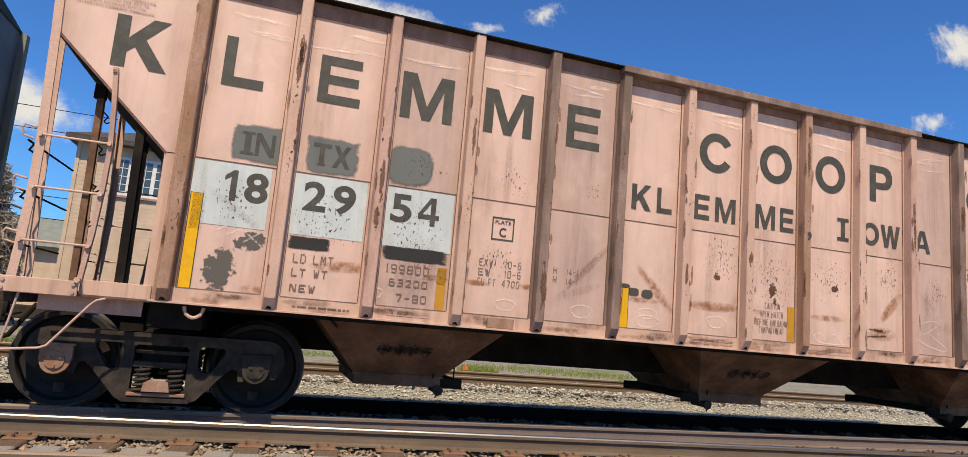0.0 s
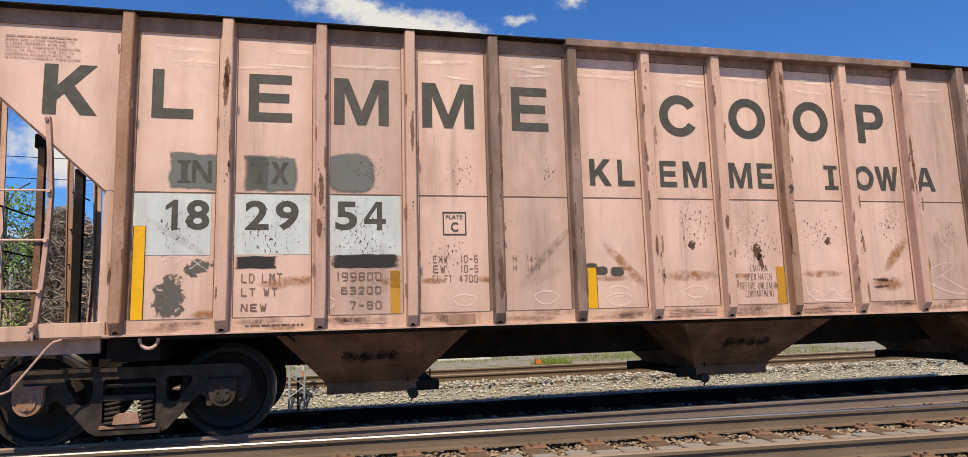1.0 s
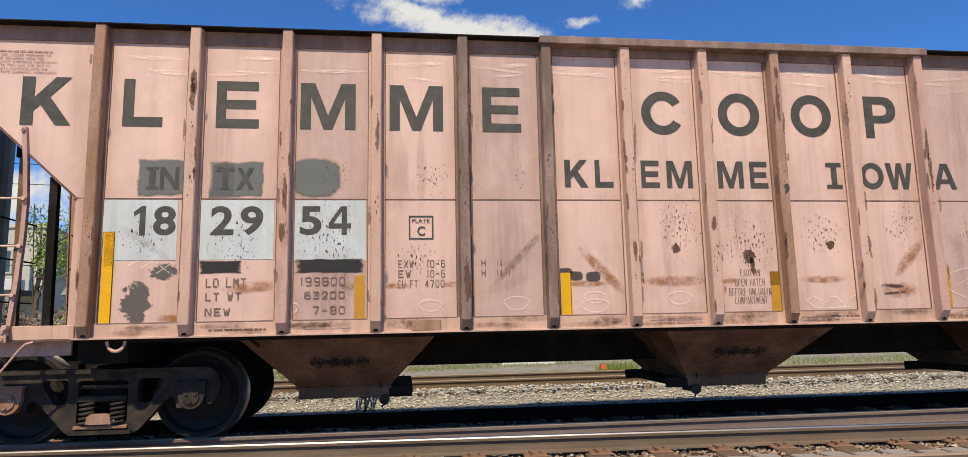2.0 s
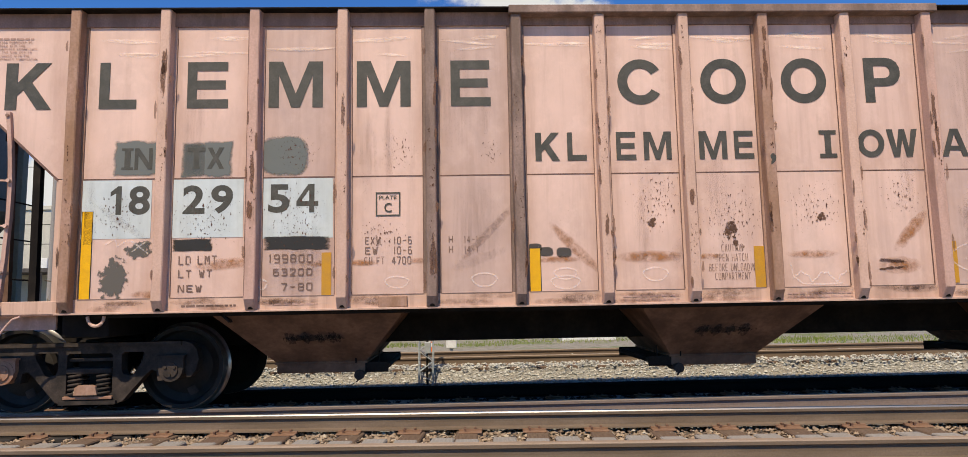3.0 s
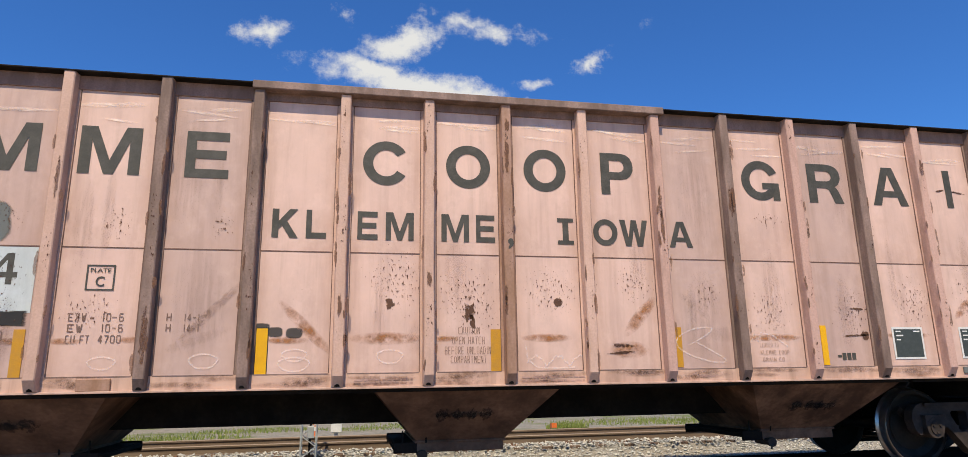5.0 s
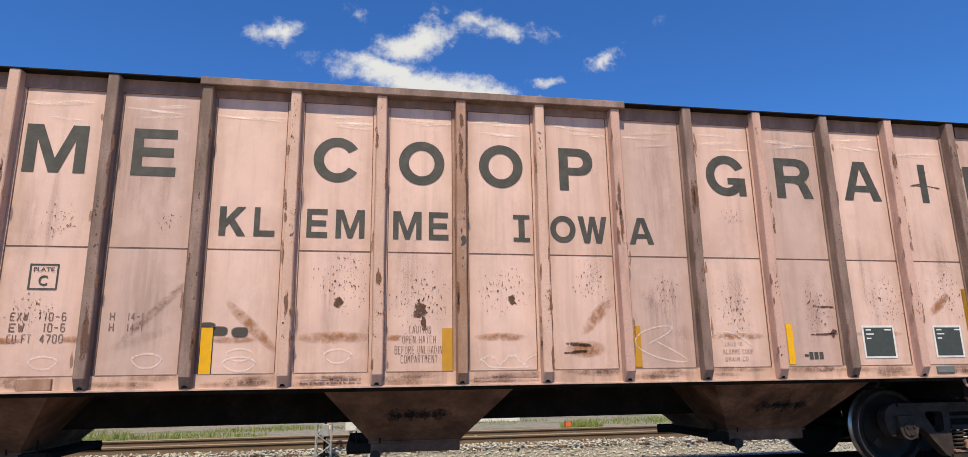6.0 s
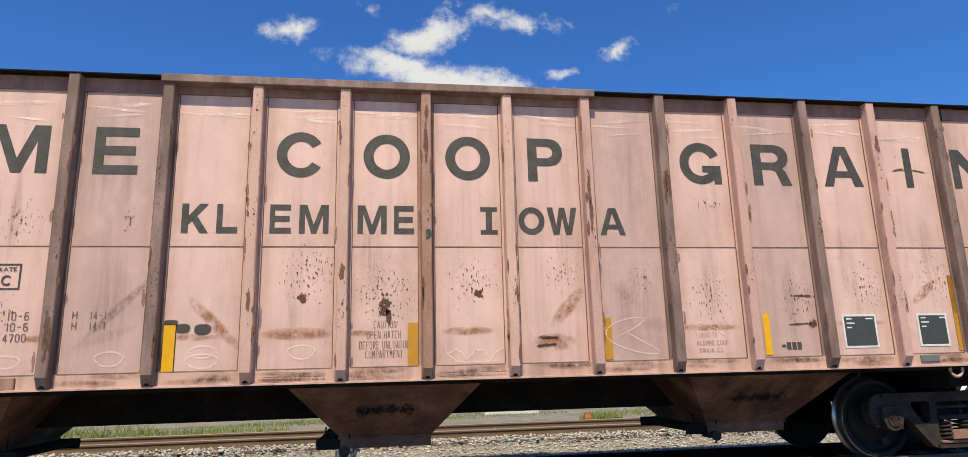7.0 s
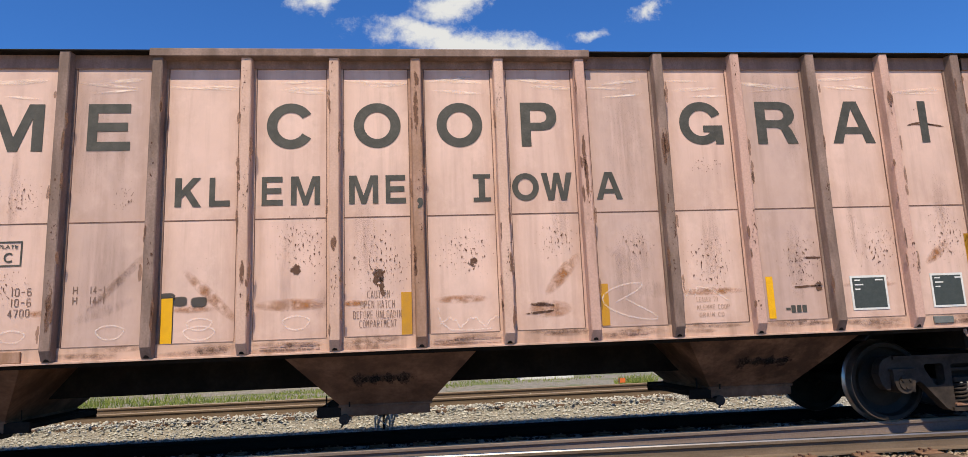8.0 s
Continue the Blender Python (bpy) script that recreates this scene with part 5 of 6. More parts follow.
M_HEAD_RUST = worn("lightly_rusted_rail_head", (0.26, 0.18, 0.125), (0.34, 0.26, 0.20), 0.7, 0.0, scale=9, stretch=(0.1, 1, 1), bump=0.05)
M_PLATE = worn("rusty_tie_plate", (0.20, 0.105, 0.062), (0.28, 0.165, 0.105), 0.85, scale=14)
M_SPIKE = worn("rusty_spike", (0.12, 0.065, 0.045), (0.22, 0.12, 0.08), 0.8, scale=20)
T = Mat("weathered_timber")
tone = T.mix(T.span(T.noise(5, 6, 0.6, (14, 1.0, 6)), 0.35, 0.7), (0.095, 0.058, 0.038), (0.19, 0.13, 0.09))
tone = T.mix(T.span(T.random(), 0, 1, 0, 0.45), tone, (0.11, 0.06, 0.04))
M_TIE = T.done(tone, 0.9, 0, T.noise(9, 6, 0.6, (14, 1, 6)), 0.8, 0.01)
T2 = Mat("silvered_timber")
tone = T2.mix(T2.span(T2.noise(5, 6, 0.6, (14, 1.0, 6)), 0.35, 0.7), (0.22, 0.20, 0.185), (0.34, 0.32, 0.305))
M_TIE_GREY = T2.done(T2.mix(T2.span(T2.random(), 0, 1, 0, 0.3), tone, (0.22, 0.18, 0.15)), 0.85, 0, T2.noise(9, 6, 0.6, (14, 1, 6)), 0.8, 0.01)

# Ties under the train carry its shade in their colour.
M_TIE_BLACK = worn("shade_black_timber", (0.02, 0.016, 0.014), (0.04, 0.033, 0.028), 0.8, scale=6)
RAIL_SEC = [(-0.038, -0.012), (-0.030, -0.002), (0.030, -0.002), (0.038, -0.012), (0.036, -0.040), (0.012, -0.052), (0.009, -0.10), (0.012, -0.145), (0.068, -0.158), (0.070, -0.172),
            (-0.070, -0.172), (-0.068, -0.158), (-0.012, -0.145), (-0.009, -0.10), (-0.012, -0.052), (-0.036, -0.040)]


def rail(parent, x0, x1, y, mat, head, shiny=0.03, z=0.0):
    bm = bmesh.new()
    r0, r1 = [[bm.verts.new((x, y + a, z + b)) for a, b in RAIL_SEC] for x in (x0, x1)]
    n = len(RAIL_SEC)
    for i in range(n):
        bm.faces.new((r0[i], r0[(i + 1) % n], r1[(i + 1) % n], r1[i]))
    bm.faces.new(r0)
    bm.faces.new(r1)
    ob = part("rail", bm, mat, parent)
    bm = bmesh.new()
    r0, r1 = [[bm.verts.new((x, y + a, z + b)) for a, b in ((-0.0385, -0.013), (-shiny, 0.0), (shiny, 0.0), (0.0385, -0.013))] for x in (x0, x1)]
    for i in range(3):
        bm.faces.new((r0[i], r1[i], r1[i + 1], r0[i + 1]))
    part("rail_head", bm, head, ob)
    return ob


TIE_ME = {}


def tie(parent, x, y0, y1, mat, z=-0.187, wob=0.0):
    key = (mat.name, round(y1 - y0, 2))
    if key not in TIE_ME:
        bm = bm_box(-0.115, 0.115, 0.0, y1 - y0, -0.17, 0.0, 0.012)
        me = bpy.data.meshes.new("tie")
        bm.to_mesh(me)
        me.materials.append(mat)
        TIE_ME[key] = me
    return part("tie", TIE_ME[key], None, parent, at=pose(x, y0, z, 0, 0, wob))


PLATE_ME = None


def plate_mesh():
    bm = bm_box(-0.12, 0.12, -0.20, 0.20, -0.012, 0.003, 0.004)
    box(bm, -0.12, 0.12, -0.105, -0.073, 0.0, 0.016)
    box(bm, -0.12, 0.12, 0.073, 0.105, 0.0, 0.016)
    me = bpy.data.meshes.new("tie_plate")
    bm.to_mesh(me)
    me.materials.append(M_PLATE)
    bm = bmesh.new()
    for sx, sy in ((-0.055, -0.085), (0.055, 0.085), (0.05, -0.085), (-0.05, -0.15)):
        box(bm, sx - 0.009, sx + 0.009, sy - 0.012, sy + 0.012, -0.01, 0.024)
        box(bm, sx - 0.012, sx + 0.012, sy - 0.016, sy + 0.016, 0.022, 0.034)
    ms = bpy.data.meshes.new("spike")
    bm.to_mesh(ms)
    ms.materials.append(M_SPIKE)
    return me, ms


PLATE_ME, SPIKE_ME = plate_mesh()


def plate(parent, x, y, wob=0.0):
    ob = part("tie_plate", PLATE_ME, None, parent, at=pose(x, y, -0.176, 0, 0, wob))
    part("spike", SPIKE_ME, None, ob)
    return ob


def track(name, label, y_mid, slant, x0, x1, pitch, mat, head, tie_mat, plates=(-20, 20), z=0.0, extra=False, ties=(-30, 30)):
    base = tagged(empty(name, pose(0, y_mid, z, 0, 0, slant)), label, "railway track", kind="structure")
    rnd = random.Random(len(name))
    for y in (-0.755, 0.755):
        rail(base, x0, x1, y, mat if not isinstance(mat, dict) else mat[y], head[y] if isinstance(head, dict) else head)
    n = int((ties[1] - ties[0]) / pitch)
    for i in range(n):
        x = ties[0] + i * pitch + rnd.uniform(-0.03, 0.03)
        w = rnd.uniform(-1.5, 1.5)
        tie(base, x, -1.3, 1.3, tie_mat, wob=w)
        if extra:
            tie(base, x + pitch / 2 + rnd.uniform(-0.03, 0.03), -0.40, 0.34, M_TIE_GREY, -0.178, rnd.uniform(-3, 3))
            tie(base, x, -0.40, 0.26, M_TIE_GREY, -0.176, w)
        if plates[0] < x < plates[1]:
            for y in (-0.755, 0.755):
                plate(base, x, y, w)
    return base


track("train_track", "railway track under the train, rails polished on top", CAR_Y, 0.0, -150, 150, 0.6, {-0.755: M_RAIL_DULL, 0.755: M_RAIL_SHADED}, {-0.755: M_HEAD_RUST, 0.755: M_RAIL_SHADED}, M_TIE_BLACK, plates=(-6, 14), ties=(-12, 22))
track("near_track", "foreground railway track with rusty tie plates and a bright rail", 6.87 - 0.755, -3.2, -30, 40, 0.645, M_RAIL, {-0.755: M_HEAD_RUST, 0.755: M_HEAD}, M_TIE, plates=(-9, 16), extra=True, ties=(-9, 18))
track("far_track", "rusty railway track behind the train", 14.75, 0.0, -150, 150, 0.6, M_RAIL, M_HEAD_RUST, M_TIE, plates=(-8, 16), z=-0.03, ties=(-14, 24))

# ballast stones, singly modelled but never countable
STONE = Mat("crushed_stone")
tone = STONE.mix(STONE.island(), (0.25, 0.24, 0.21), (0.56, 0.54, 0.485))
tone = STONE.mix(STONE.span(STONE.island(), 0.90, 0.97), tone, (0.52, 0.45, 0.36))
M_STONE = STONE.done(tone, 0.9, 0, STONE.noise(60, 4), 0.4, 0.005)
STONE2 = Mat("rust_stained_stone")
tone = STONE2.mix(STONE2.island(), (0.16, 0.105, 0.068), (0.37, 0.275, 0.19))
tone = STONE2.mix(STONE2.span(STONE2.island(), 0.93, 0.97), tone, (0.42, 0.36, 0.27))
# Stones under the train: near black stands in for its shadow.
STONE3 = Mat("shade_black_stone")
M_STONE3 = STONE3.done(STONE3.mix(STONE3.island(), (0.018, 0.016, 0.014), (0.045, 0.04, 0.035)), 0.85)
M_STONE2 = STONE2.done(tone, 0.9, 0, STONE2.noise(60, 4), 0.4, 0.005)


def stones(name, label, count, x0, x1, y0, y1, z, size, mat, seed, slant=0.0, wavy=False):
    rs = np.random.RandomState(seed)
    base = np.array([(1, 0, 0), (-1, 0, 0), (0, 1, 0), (0, -1, 0), (0, 0, 1), (0, 0, -1)], float)
    tri = np.array([(0, 2, 4), (2, 1, 4), (1, 3, 4), (3, 0, 4), (2, 0, 5), (1, 2, 5), (3, 1, 5), (0, 3, 5)])
    verts, faces = [], []
    for i in range(count):
        r = size * (0.55 + 0.9 * rs.rand() ** 2)
        p = base * (r * rs.uniform(0.55, 1.2, (6, 1))) * np.array([1, 0.9, 0.65])
        p = p + rs.uniform(-0.25, 0.25, (6, 3)) * r
        a = rs.rand() * 6.28
        c, s = math.cos(a), math.sin(a)
        p = p @ np.array([[c, -s, 0], [s, c, 0], [0, 0, 1]])
        x, y = rs.uniform(x0, x1), rs.uniform(y0, y1)
        yy = y + math.tan(radians(slant)) * x
        zz = (ground_z(x, yy) if wavy else z) + rs.uniform(-0.2, 0.45) * r
        verts.append(p + np.array([x, yy, zz]))
        faces.append(tri + 6 * i)
    me = bpy.data.meshes.new(name)
    me.from_pydata(np.concatenate(verts).tolist(), [], np.concatenate(faces).tolist())
    me.materials.append(mat)
    return tagged(new(name, me), label, "ballast", kind="stuff")


stones("ballast", "loose grey crushed stone between the tracks", 22000, -10, 20, 12.9, 13.75, -0.235, 0.034, M_STONE, 3, wavy=True)
stones("ballast", "brown rust-stained stones between the ties", 20000, -6, 13, 5.40, 7.02, -0.214, 0.025, M_STONE2, 4, slant=-3.2)
stones("ballast", "brown stones on the near shoulder of the track", 14000, -5, 9, 3.9, 5.45, -0.207, 0.021, M_STONE2, 5, slant=-3.2)
stones("ballast", "grey stones in the bed of the far track", 14000, -10, 20, 13.3, 16.4, -0.185, 0.036, M_STONE, 6)
stones("ballast", "stones beneath the train, its shade put into their near-black colour", 9000, -9, 15, 7.0, 9.45, -0.225, 0.034, M_STONE3, 7)

# grass beyond the far track
GR = Mat("grass_blades")
M_GRASS = GR.done(GR.mix(GR.island(), (0.09, 0.15, 0.022), (0.24, 0.27, 0.07)), 0.8)


def grass(name, label, patches, seed):
    rs = random.Random(seed)
    verts, faces = [], []
    for cx, cy, rx, ry, count, h in patches:
        for _ in range(count):
            a, q = rs.uniform(0, 6.28), rs.random() ** 0.6
            x, y = cx + rx * q * math.cos(a), cy + ry * q * math.sin(a)
            hh, b, w = h * rs.uniform(0.4, 1.2), rs.uniform(0, 6.28), rs.uniform(0.008, 0.018)
            lx, ly = rs.uniform(-0.4, 0.4) * hh, rs.uniform(-0.4, 0.4) * hh
            k = len(verts)
            verts += [(x - w * math.cos(b), y - w * math.sin(b), -0.24), (x + w * math.cos(b), y + w * math.sin(b), -0.24), (x + lx * 0.4, y + ly * 0.4, -0.24 + hh * 0.6), (x + lx, y + ly, -0.24 + hh)]
            faces += [(k, k + 1, k + 2), (k + 1, k + 3, k + 2)]
    me = bpy.data.meshes.new(name)
    me.from_pydata(verts, [], faces)
    me.materials.append(M_GRASS)
    return tagged(new(name, me), label, "grass", kind="stuff")


grass("grass", "patchy green weeds and grass on the bank", [(-2.6, 20.7, 2.0, 0.9, 1000, 0.10), (0.4, 20.3, 1.2, 0.7, 500, 0.09), (5.75, 17.5, 0.6, 0.35, 900, 0.22), (3.0, 21.5, 3.0, 1.2, 900, 0.10), (9, 20, 3, 1.5, 1500, 0.12), (-5, 18.5, 2.5, 1.0, 1200, 0.14), (13, 19, 4, 2, 1500, 0.12), (-9, 19, 3, 2, 1500, 0.2)], 2)

# ---------------------------------------------------------------- lineside things behind the train
M_GALV = worn("galvanised_steel", (0.50, 0.52, 0.52), (0.38, 0.40, 0.40), 0.5, 0.3, scale=9)
mast = tagged(empty("signal_mast_base", pose(-0.77, 13.25, -0.50)), "galvanised lattice mast base with a conduit beside the track", "signal mast")
for x in (-0.14, 0.14):
    for y in (-0.14, 0.14):
        part("leg", bm_box(x - 0.014, x + 0.014, y - 0.014, y + 0.014, 0.0, 1.50), M_GALV, mast)
for k in range(7):
    z = 0.04 + 0.21 * k
    f = 1 if k % 2 else -1
    for y in (-0.14, 0.14):
        part("brace", tube(bmesh.new(), [(-0.14 * f, y, z), (0.14 * f, y, z + 0.21)], 0.011, 6), M_GALV, mast)
    for x in (-0.14, 0.14):
        part("brace", tube(bmesh.new(), [(x, -0.14 * f, z), (x, 0.14 * f, z + 0.21)], 0.011, 6), M_GALV, mast)
part("junction_box", bm_box(-0.02, 0.10, -0.19, -0.10, 0.62, 0.84, 0.008), M_GALV, mast)
smooth(part("conduit", tube(bmesh.new(), [(0.02, -0.05, 0.0), (0.02, -0.05, 0.80), (0.06, -0.05, 1.02), (0.16, -0.03, 1.12), (0.30, 0.0, 1.24)], 0.022), M_UNDER, mast))
case = tagged(empty("relay_box", pose(-0.33, 16.6, -0.235)), "small white equipment box on a concrete footing", "equipment box")
part("footing", bm_box(-0.14, 0.14, -0.10, 0.10, 0.0, 0.09, 0.01), M_TIE_GREY, case)
part("post", bm_box(-0.04, 0.04, -0.04, 0.04, 0.09, 0.20), M_GALV, case)
part("box", bm_box(-0.13, 0.13, -0.10, 0.10, 0.20, 0.52, 0.012), M_WHITE, case)
M_ORANGE = worn("orange_plastic", (0.75, 0.17, 0.04), (0.62, 0.14, 0.04), 0.5, scale=9)
cone = tagged(empty("traffic_cone", pose(-0.86, 17.0, -0.235)), "orange traffic cone with a white band", "traffic cone")
part("base", bm_box(-0.16, 0.16, -0.16, 0.16, 0, 0.03, 0.006), M_ORANGE, cone)
bm = bmesh.new()
bmesh.ops.create_cone(bm, cap_ends=True, segments=20, radius1=0.09, radius2=0.025, depth=0.38, matrix=Matrix.Translation((0, 0, 0.22)))
smooth(part("body", bm, M_ORANGE, cone))
bm = bmesh.new()
bmesh.ops.create_cone(bm, cap_ends=False, segments=20, radius1=0.068, radius2=0.050, depth=0.10, matrix=Matrix.Translation((0, 0, 0.27)))
smooth(part("band", bm, M_WHITE, cone))
flag = tagged(empty("marker_stake", pose(5.15, 17.0, -0.235)), "small stake with an orange flag in the weeds", "stake")
part("stake", bm_box(-0.015, 0.015, -0.015, 0.015, 0, 0.25), M_TIE, flag)
part("flag", bm_box(-0.02, 0.16, -0.006, 0.006, 0.12, 0.24, 0.002), M_ORANGE, flag)
slab = tagged(part("concrete_slab", bm_box(3.2, 5.0, 21.6, 22.5, -0.25, -0.10, 0.02), M_WHITE), "pale concrete slab lying in the grass", "slab")

# ---------------------------------------------------------------- houses, trees and poles beyond the gap between the cars
SID = Mat("tan_lap_siding")
M_SIDING = SID.done(SID.mix(SID.span(SID.noise(2, 5), 0.35, 0.7), (0.46, 0.34, 0.25), (0.54, 0.41, 0.31)), 0.8, 0, SID.noise(30, 4), 0.2, 0.01)
M_ROOFDARK = worn("dark_shingle", (0.055, 0.05, 0.047), (0.10, 0.09, 0.085), 0.9, scale=5)
M_ROOFGREEN = worn("grey_green_metal_roof", (0.17, 0.19, 0.17), (0.23, 0.25, 0.225), 0.6, scale=3)
M_STUCCO = worn("cream_stucco", (0.55, 0.52, 0.44), (0.47, 0.45, 0.385), 0.9, scale=2, bump=0.1)
GL = Mat("window_glass")
M_GLASS = GL.done((0.05, 0.065, 0.07), 0.08, 0.0, None, spec=0.8)

house = tagged(empty("house", pose(-6.2, 30.0, -0.235)), "tan lap-sided house with a white-framed window and dark eaves", "house")
part("wall", bm_box(-1.72, 4.4, 0.02, 7.0, 0.0, 7.5), M_SIDING, house)
part("corner_board", bm_box(-1.80, -1.66, -0.05, 0.10, 0.0, 7.3), M_SIDING, house)
for i in range(44):
    z = 0.1 + i * 0.17
    bm = prism(bmesh.new(), [(-1.66, z), (4.4, z), (4.4, z + 0.165), (-1.66, z + 0.165)], -0.012, 0.02)
    part("siding_board", bm, M_SIDING, house)
part("eave", bm_box(-2.15, 4.9, -0.55, 7.5, 7.3, 7.5, 0.02), M_ROOFDARK, house)
bm = bmesh.new()
rv = [bm.verts.new(q) for q in ((-2.15, -0.55, 7.5), (4.9, -0.55, 7.5), (4.9, 7.5, 7.5), (-2.15, 7.5, 7.5), (1.2, 3.5, 9.0), (1.8, 3.5, 9.0))]
for f in ((0, 1, 5, 4), (1, 2, 5), (2, 3, 4, 5), (3, 0, 4)):
    bm.faces.new([rv[i] for i in f])
part("roof", bm, M_ROOFDARK, house)
win = part("window", bm_box(-0.35, 1.75, -0.06, 0.0, 5.3, 6.9, 0.01), M_WHITE, house)
for a, b in ((-0.24, 0.16), (0.34, 1.06), (1.22, 1.64)):
    part("pane", bm_box(a, b, -0.075, -0.05, 5.42, 6.78), M_GLASS, win)
    n = 3 if b - a > 0.5 else 2
    for i in range(1, n):
        x = a + (b - a) * i / n
        part("muntin", bm_box(x - 0.012, x + 0.012, -0.085, -0.07, 5.42, 6.78), M_WHITE, win)
    for i in range(1, 4):
        z = 5.42 + 1.36 * i / 4
        part("muntin", bm_box(a, b, -0.085, -0.07, z - 0.012, z + 0.012), M_WHITE, win)
part("sill", bm_box(-0.42, 1.82, -0.12, 0.0, 5.2, 5.3, 0.01), M_POST_RUST, house)

shed = tagged(empty("low_building", pose(-15.5, 42.0, -0.235)), "low building with a grey-green metal roof", "building")
part("wall", bm_box(-4, 6, 0, 8, 0, 3.6), M_SIDING, shed)
bm = prism(bmesh.new(), [(-4.6, 3.5), (6.6, 3.5), (6.6, 6.2), (-4.6, 6.2)], -0.6, -0.5)
bmesh.ops.rotate(bm, cent=(0, -0.6, 3.5), matrix=Matrix.Rotation(radians(-50), 3, "X"), verts=bm.verts[:])
part("roof", bm, M_ROOFGREEN, shed)

office = tagged(empty("cream_building", pose(-29.0, 47.0, -0.235)), "cream flat-roofed building with a small dark window", "building")
part("wall", bm_box(-9, 5, 0, 10, 0, 8.4), M_STUCCO, office)
part("parapet", bm_box(-9.1, 5.1, -0.12, 0.1, 8.3, 8.6, 0.02), M_STUCCO, office)
w = part("window", bm_box(1.2, 3.1, -0.08, 0.0, 5.2, 6.9, 0.02), M_STUCCO, office)
part("pane", bm_box(1.35, 2.95, -0.09, -0.03, 5.35, 6.75), M_GLASS, w)
part("glazing_bar", bm_box(2.12, 2.18, -0.11, -0.08, 5.35, 6.75), M_STUCCO, w)
part("canopy", bm_box(-8, 5, -3.0, 0, 3.7, 4.0, 0.03), M_ROOFDARK, office)
for x in (-6, -2.5, 1, 4.5):
    part("canopy_post", bm_box(x - 0.1, x + 0.1, -2.9, -2.7, 0, 3.7), M_TIE_GREY, office)
    part("rooftop_unit", bm_box(x - 0.9, x + 0.2, -2.4, -1.4, 4.0, 4.7, 0.03), M_WHITE, office)

BK = worn("bark", (0.10, 0.075, 0.055), (0.18, 0.14, 0.11), 0.9, scale=6)
LF = Mat("spring_leaves")
M_LEAF = LF.done(LF.mix(LF.island(), (0.09, 0.17, 0.025), (0.22, 0.32, 0.06)), 0.6)
VN = Mat("dry_vines")
M_VINE = VN.done(VN.mix(VN.island(), (0.15, 0.115, 0.085), (0.33, 0.275, 0.215)), 0.9)


def clump(rs, verts, faces, c, rad, count, size, slim=0.45):
    for _ in range(count):
        d = Vector((rs.gauss(0, 1), rs.gauss(0, 1), rs.gauss(0, 1))).normalized() * (rs.random() ** 0.45)
        p = Vector(c) + Vector((d.x * rad[0], d.y * rad[1], d.z * rad[2]))
        a = Vector((rs.gauss(0, 1), rs.gauss(0, 1), rs.gauss(0, 1))).normalized() * size * rs.uniform(0.6, 1.3)
        b = a.orthogonal().normalized() * size * slim
        k = len(verts)
        verts += [tuple(p - a), tuple(p + b), tuple(p + a), tuple(p - b)]
        faces.append((k, k + 1, k + 2, k + 3))


def tree(name, label, at, h, crowns, leaf, mat, twigs=24, seed=1, count=900):
    rs = random.Random(seed)
    base = tagged(empty(name, at), label, "tree")
    bm = bmesh.new()
    pts = [(0.12 * h * math.sin(z * 2.1) * 0.2, 0.05 * math.cos(z * 3), h * z) for z in (0, 0.25, 0.5, 0.75, 1.0)]
    for (p, q), r in zip(zip(pts, pts[1:]), (0.16, 0.12, 0.08, 0.045)):
        tube(bm, [p, q], r, 8)
    for _ in range(twigs):
        c = rs.choice(crowns)
        z = rs.uniform(0.3, 0.95) * h
        s = Vector((0, 0, z))
        e = Vector(c[0]) + Vector((rs.uniform(-1, 1) * c[1][0], rs.uniform(-1, 1) * c[1][1], rs.uniform(-1, 1) * c[1][2]))
        mid = s.lerp(e, 0.5) + Vector((rs.uniform(-0.2, 0.2), rs.uniform(-0.2, 0.2), 0.25))
        tube(bm, [s, mid, e], rs.uniform(0.012, 0.04), 5)
    smooth(part("trunk", bm, BK, base))
    verts, faces = [], []
    for c, rad in crowns:
        clump(rs, verts, faces, c, rad, count, leaf, 0.06 if mat is M_VINE else 0.45)
    me = bpy.data.meshes.new("crown")
    me.from_pydata(verts, [], faces)
    me.materials.append(mat)
    part("crown", me, None, base)
    return base


tree("vine_covered_tree", "tangle of dry brown vines over a leafless tree", pose(-9.15, 25.0, -0.24), 5.4, [((-0.5, 0, 2.2), (1.2, 1.0, 2.3)), ((0.6, 0, 1.9), (0.9, 0.9, 2.0)), ((-0.2, 0, 4.2), (1.1, 0.8, 1.4))], 0.30, M_VINE, 90, 3, 4200)
tree("leafy_tree", "young tree with bright green spring leaves", pose(-11.0, 24.5, -0.24), 6.0, [((0.2, 0, 5.4), (1.1, 0.8, 0.9)), ((0.8, 0, 3.9), (0.9, 0.7, 1.0)), ((-0.8, 0, 4.0), (1.0, 0.8, 1.0)), ((0.3, -0.5, 1.4), (1.3, 0.8, 1.4))], 0.06, M_LEAF, 30, 4, 900)
tree("leafy_tree", "young tree with bright green spring leaves", pose(-17.2, 33.0, -0.24), 6.5, [((0.3, 0, 6.2), (1.3, 1, 1.3)), ((0.8, 0, 4.6), (1.0, 1, 0.9))], 0.08, M_LEAF, 30, 5, 600)
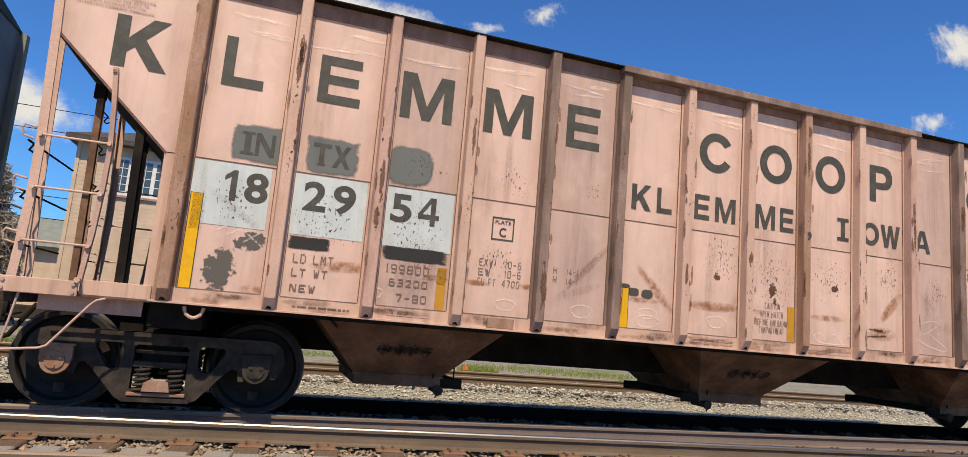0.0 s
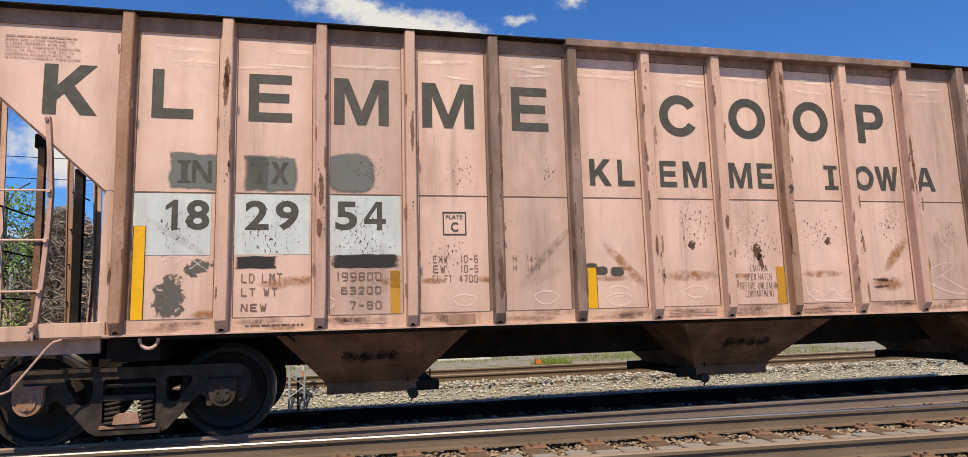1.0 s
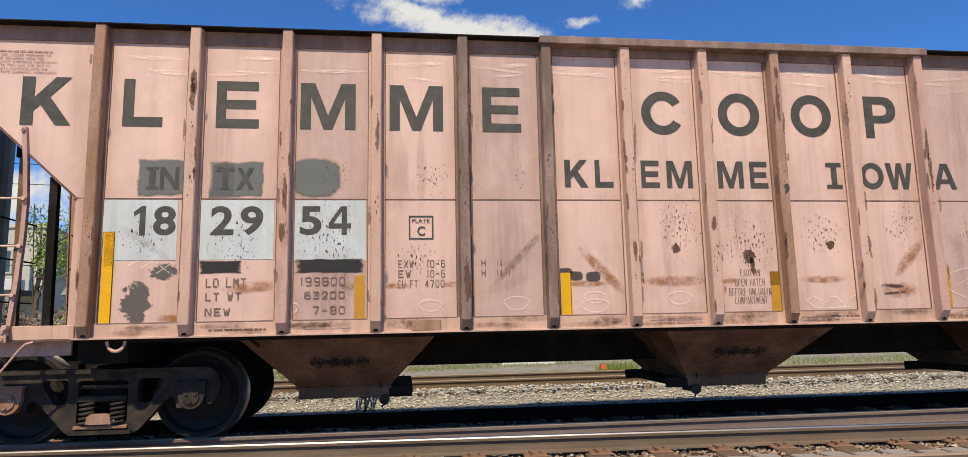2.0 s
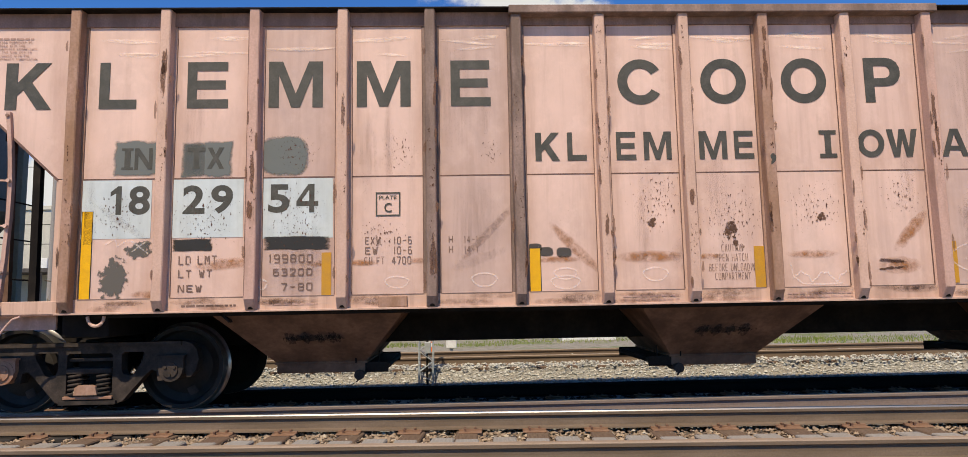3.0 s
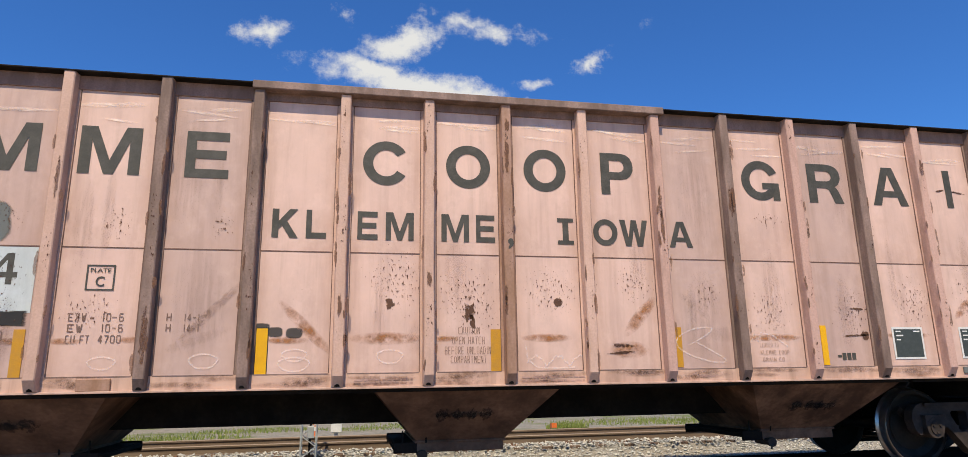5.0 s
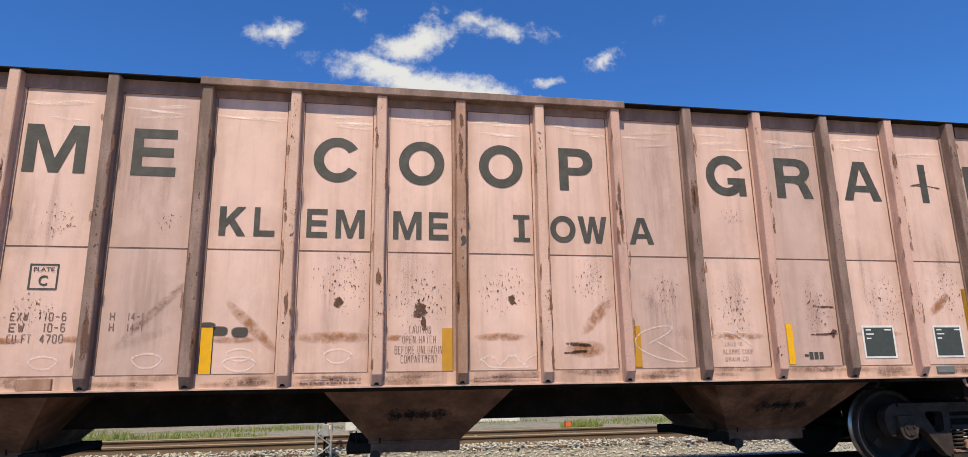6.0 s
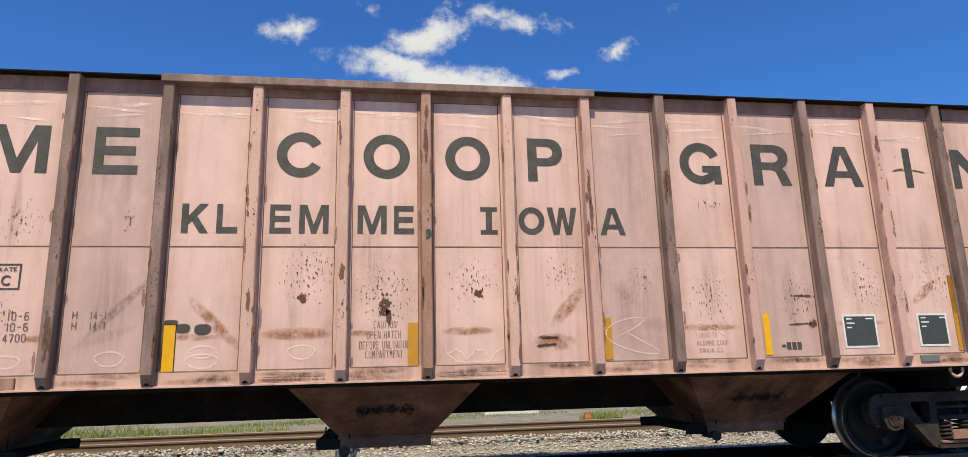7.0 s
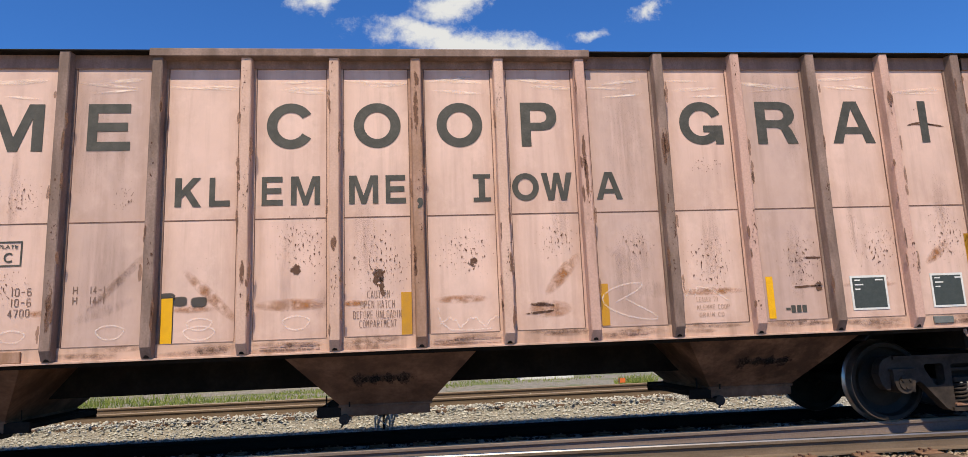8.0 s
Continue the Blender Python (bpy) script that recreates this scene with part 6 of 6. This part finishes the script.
tree("bush", "low green roadside bush", pose(-18.5, 30.0, -0.24), 1.2, [((0, 0, 0.9), (1.8, 0.9, 0.8)), ((2.6, 0, 0.8), (1.4, 0.8, 0.7)), ((-2.4, 0, 0.7), (1.4, 0.8, 0.6))], 0.06, M_LEAF, 12, 6, 1200)
tree("bush", "tangled brown bush at the fence", pose(-13.2, 27.0, -0.24), 1.6, [((0, 0, 1.1), (1.6, 0.9, 1.1)), ((-2.2, 0, 1.3), (1.4, 0.9, 1.2))], 0.28, M_VINE, 30, 7, 2600)

for x, y, h in ((-21.0, 34.0, 11.0), (-25.5, 44.0, 10.0)):
    pole = tagged(empty("utility_pole", pose(x, y, -0.235)), "bare grey wooden utility pole", "utility pole")
    bm = bmesh.new()
    bmesh.ops.create_cone(bm, cap_ends=True, segments=12, radius1=0.17, radius2=0.11, depth=h, matrix=Matrix.Translation((0, 0, h / 2)))
    smooth(part("pole", bm, M_TIE_GREY, pole))
wires = tagged(empty("overhead_wires", pose(0, 0, 0)), "thin black overhead wires beyond the tracks", "wires")
for z, y in ((9.6, 34.0), (8.6, 34.1), (5.6, 34.2), (4.6, 34.3)):
    part("wire", tube(bmesh.new(), [(-60 + 8 * i, y, z - 0.5 * math.sin(math.pi * ((i * 8 + 5) % 40) / 40)) for i in range(9)], 0.018, 5), M_UNDER, wires)
van = tagged(empty("white_van", pose(-32.0, 42.0, -0.235)), "white van parked by the building", "van")
bm = prism(bmesh.new(), [(-2.4, 0.4), (2.3, 0.4), (2.4, 1.1), (1.6, 1.35), (1.0, 2.2), (-2.4, 2.3)], -0.9, 0.9)
part("body", soft(bm, 0.05, 2), M_WHITE, van)
part("window", bm_box(0.55, 1.25, -0.92, -0.88, 1.4, 1.95), M_GLASS, van)
for x in (-1.5, 1.5):
    bm = tube(bmesh.new(), [(x, -0.93, 0.34), (x, -0.70, 0.34)], 0.34, 20)
    part("wheel", bm, M_UNDER, van)


# ---------------------------------------------------------------- what moves
def motions():
    # metres that the train has rolled to the left, slowing down
    rolled = [(0.0, 0.0), (0.5, 0.572), (1.0, 1.153), (1.5, 1.690), (2.0, 2.195), (2.5, 2.681), (3.0, 3.169), (3.5, 3.635), (4.0, 4.065), (4.5, 4.444), (5.0, 4.830),
              (5.5, 5.180), (6.0, 5.503), (6.5, 5.796), (7.0, 6.056), (7.5, 6.280), (8.0, 6.477)]
    walk(car, [(t, pose(6.07 - s, CAR_Y, 0)) for t, s in rolled])
    walk(grey, [(t, pose(-3.33 - s, CAR_Y, 0)) for t, s in rolled])
    for wheel, u in WHEELS + WHEELS2:
        walk(wheel, [(t, pose(u, 0, R_WHEEL, 0, -math.degrees(s / R_WHEEL), 0)) for t, s in rolled])


motions()
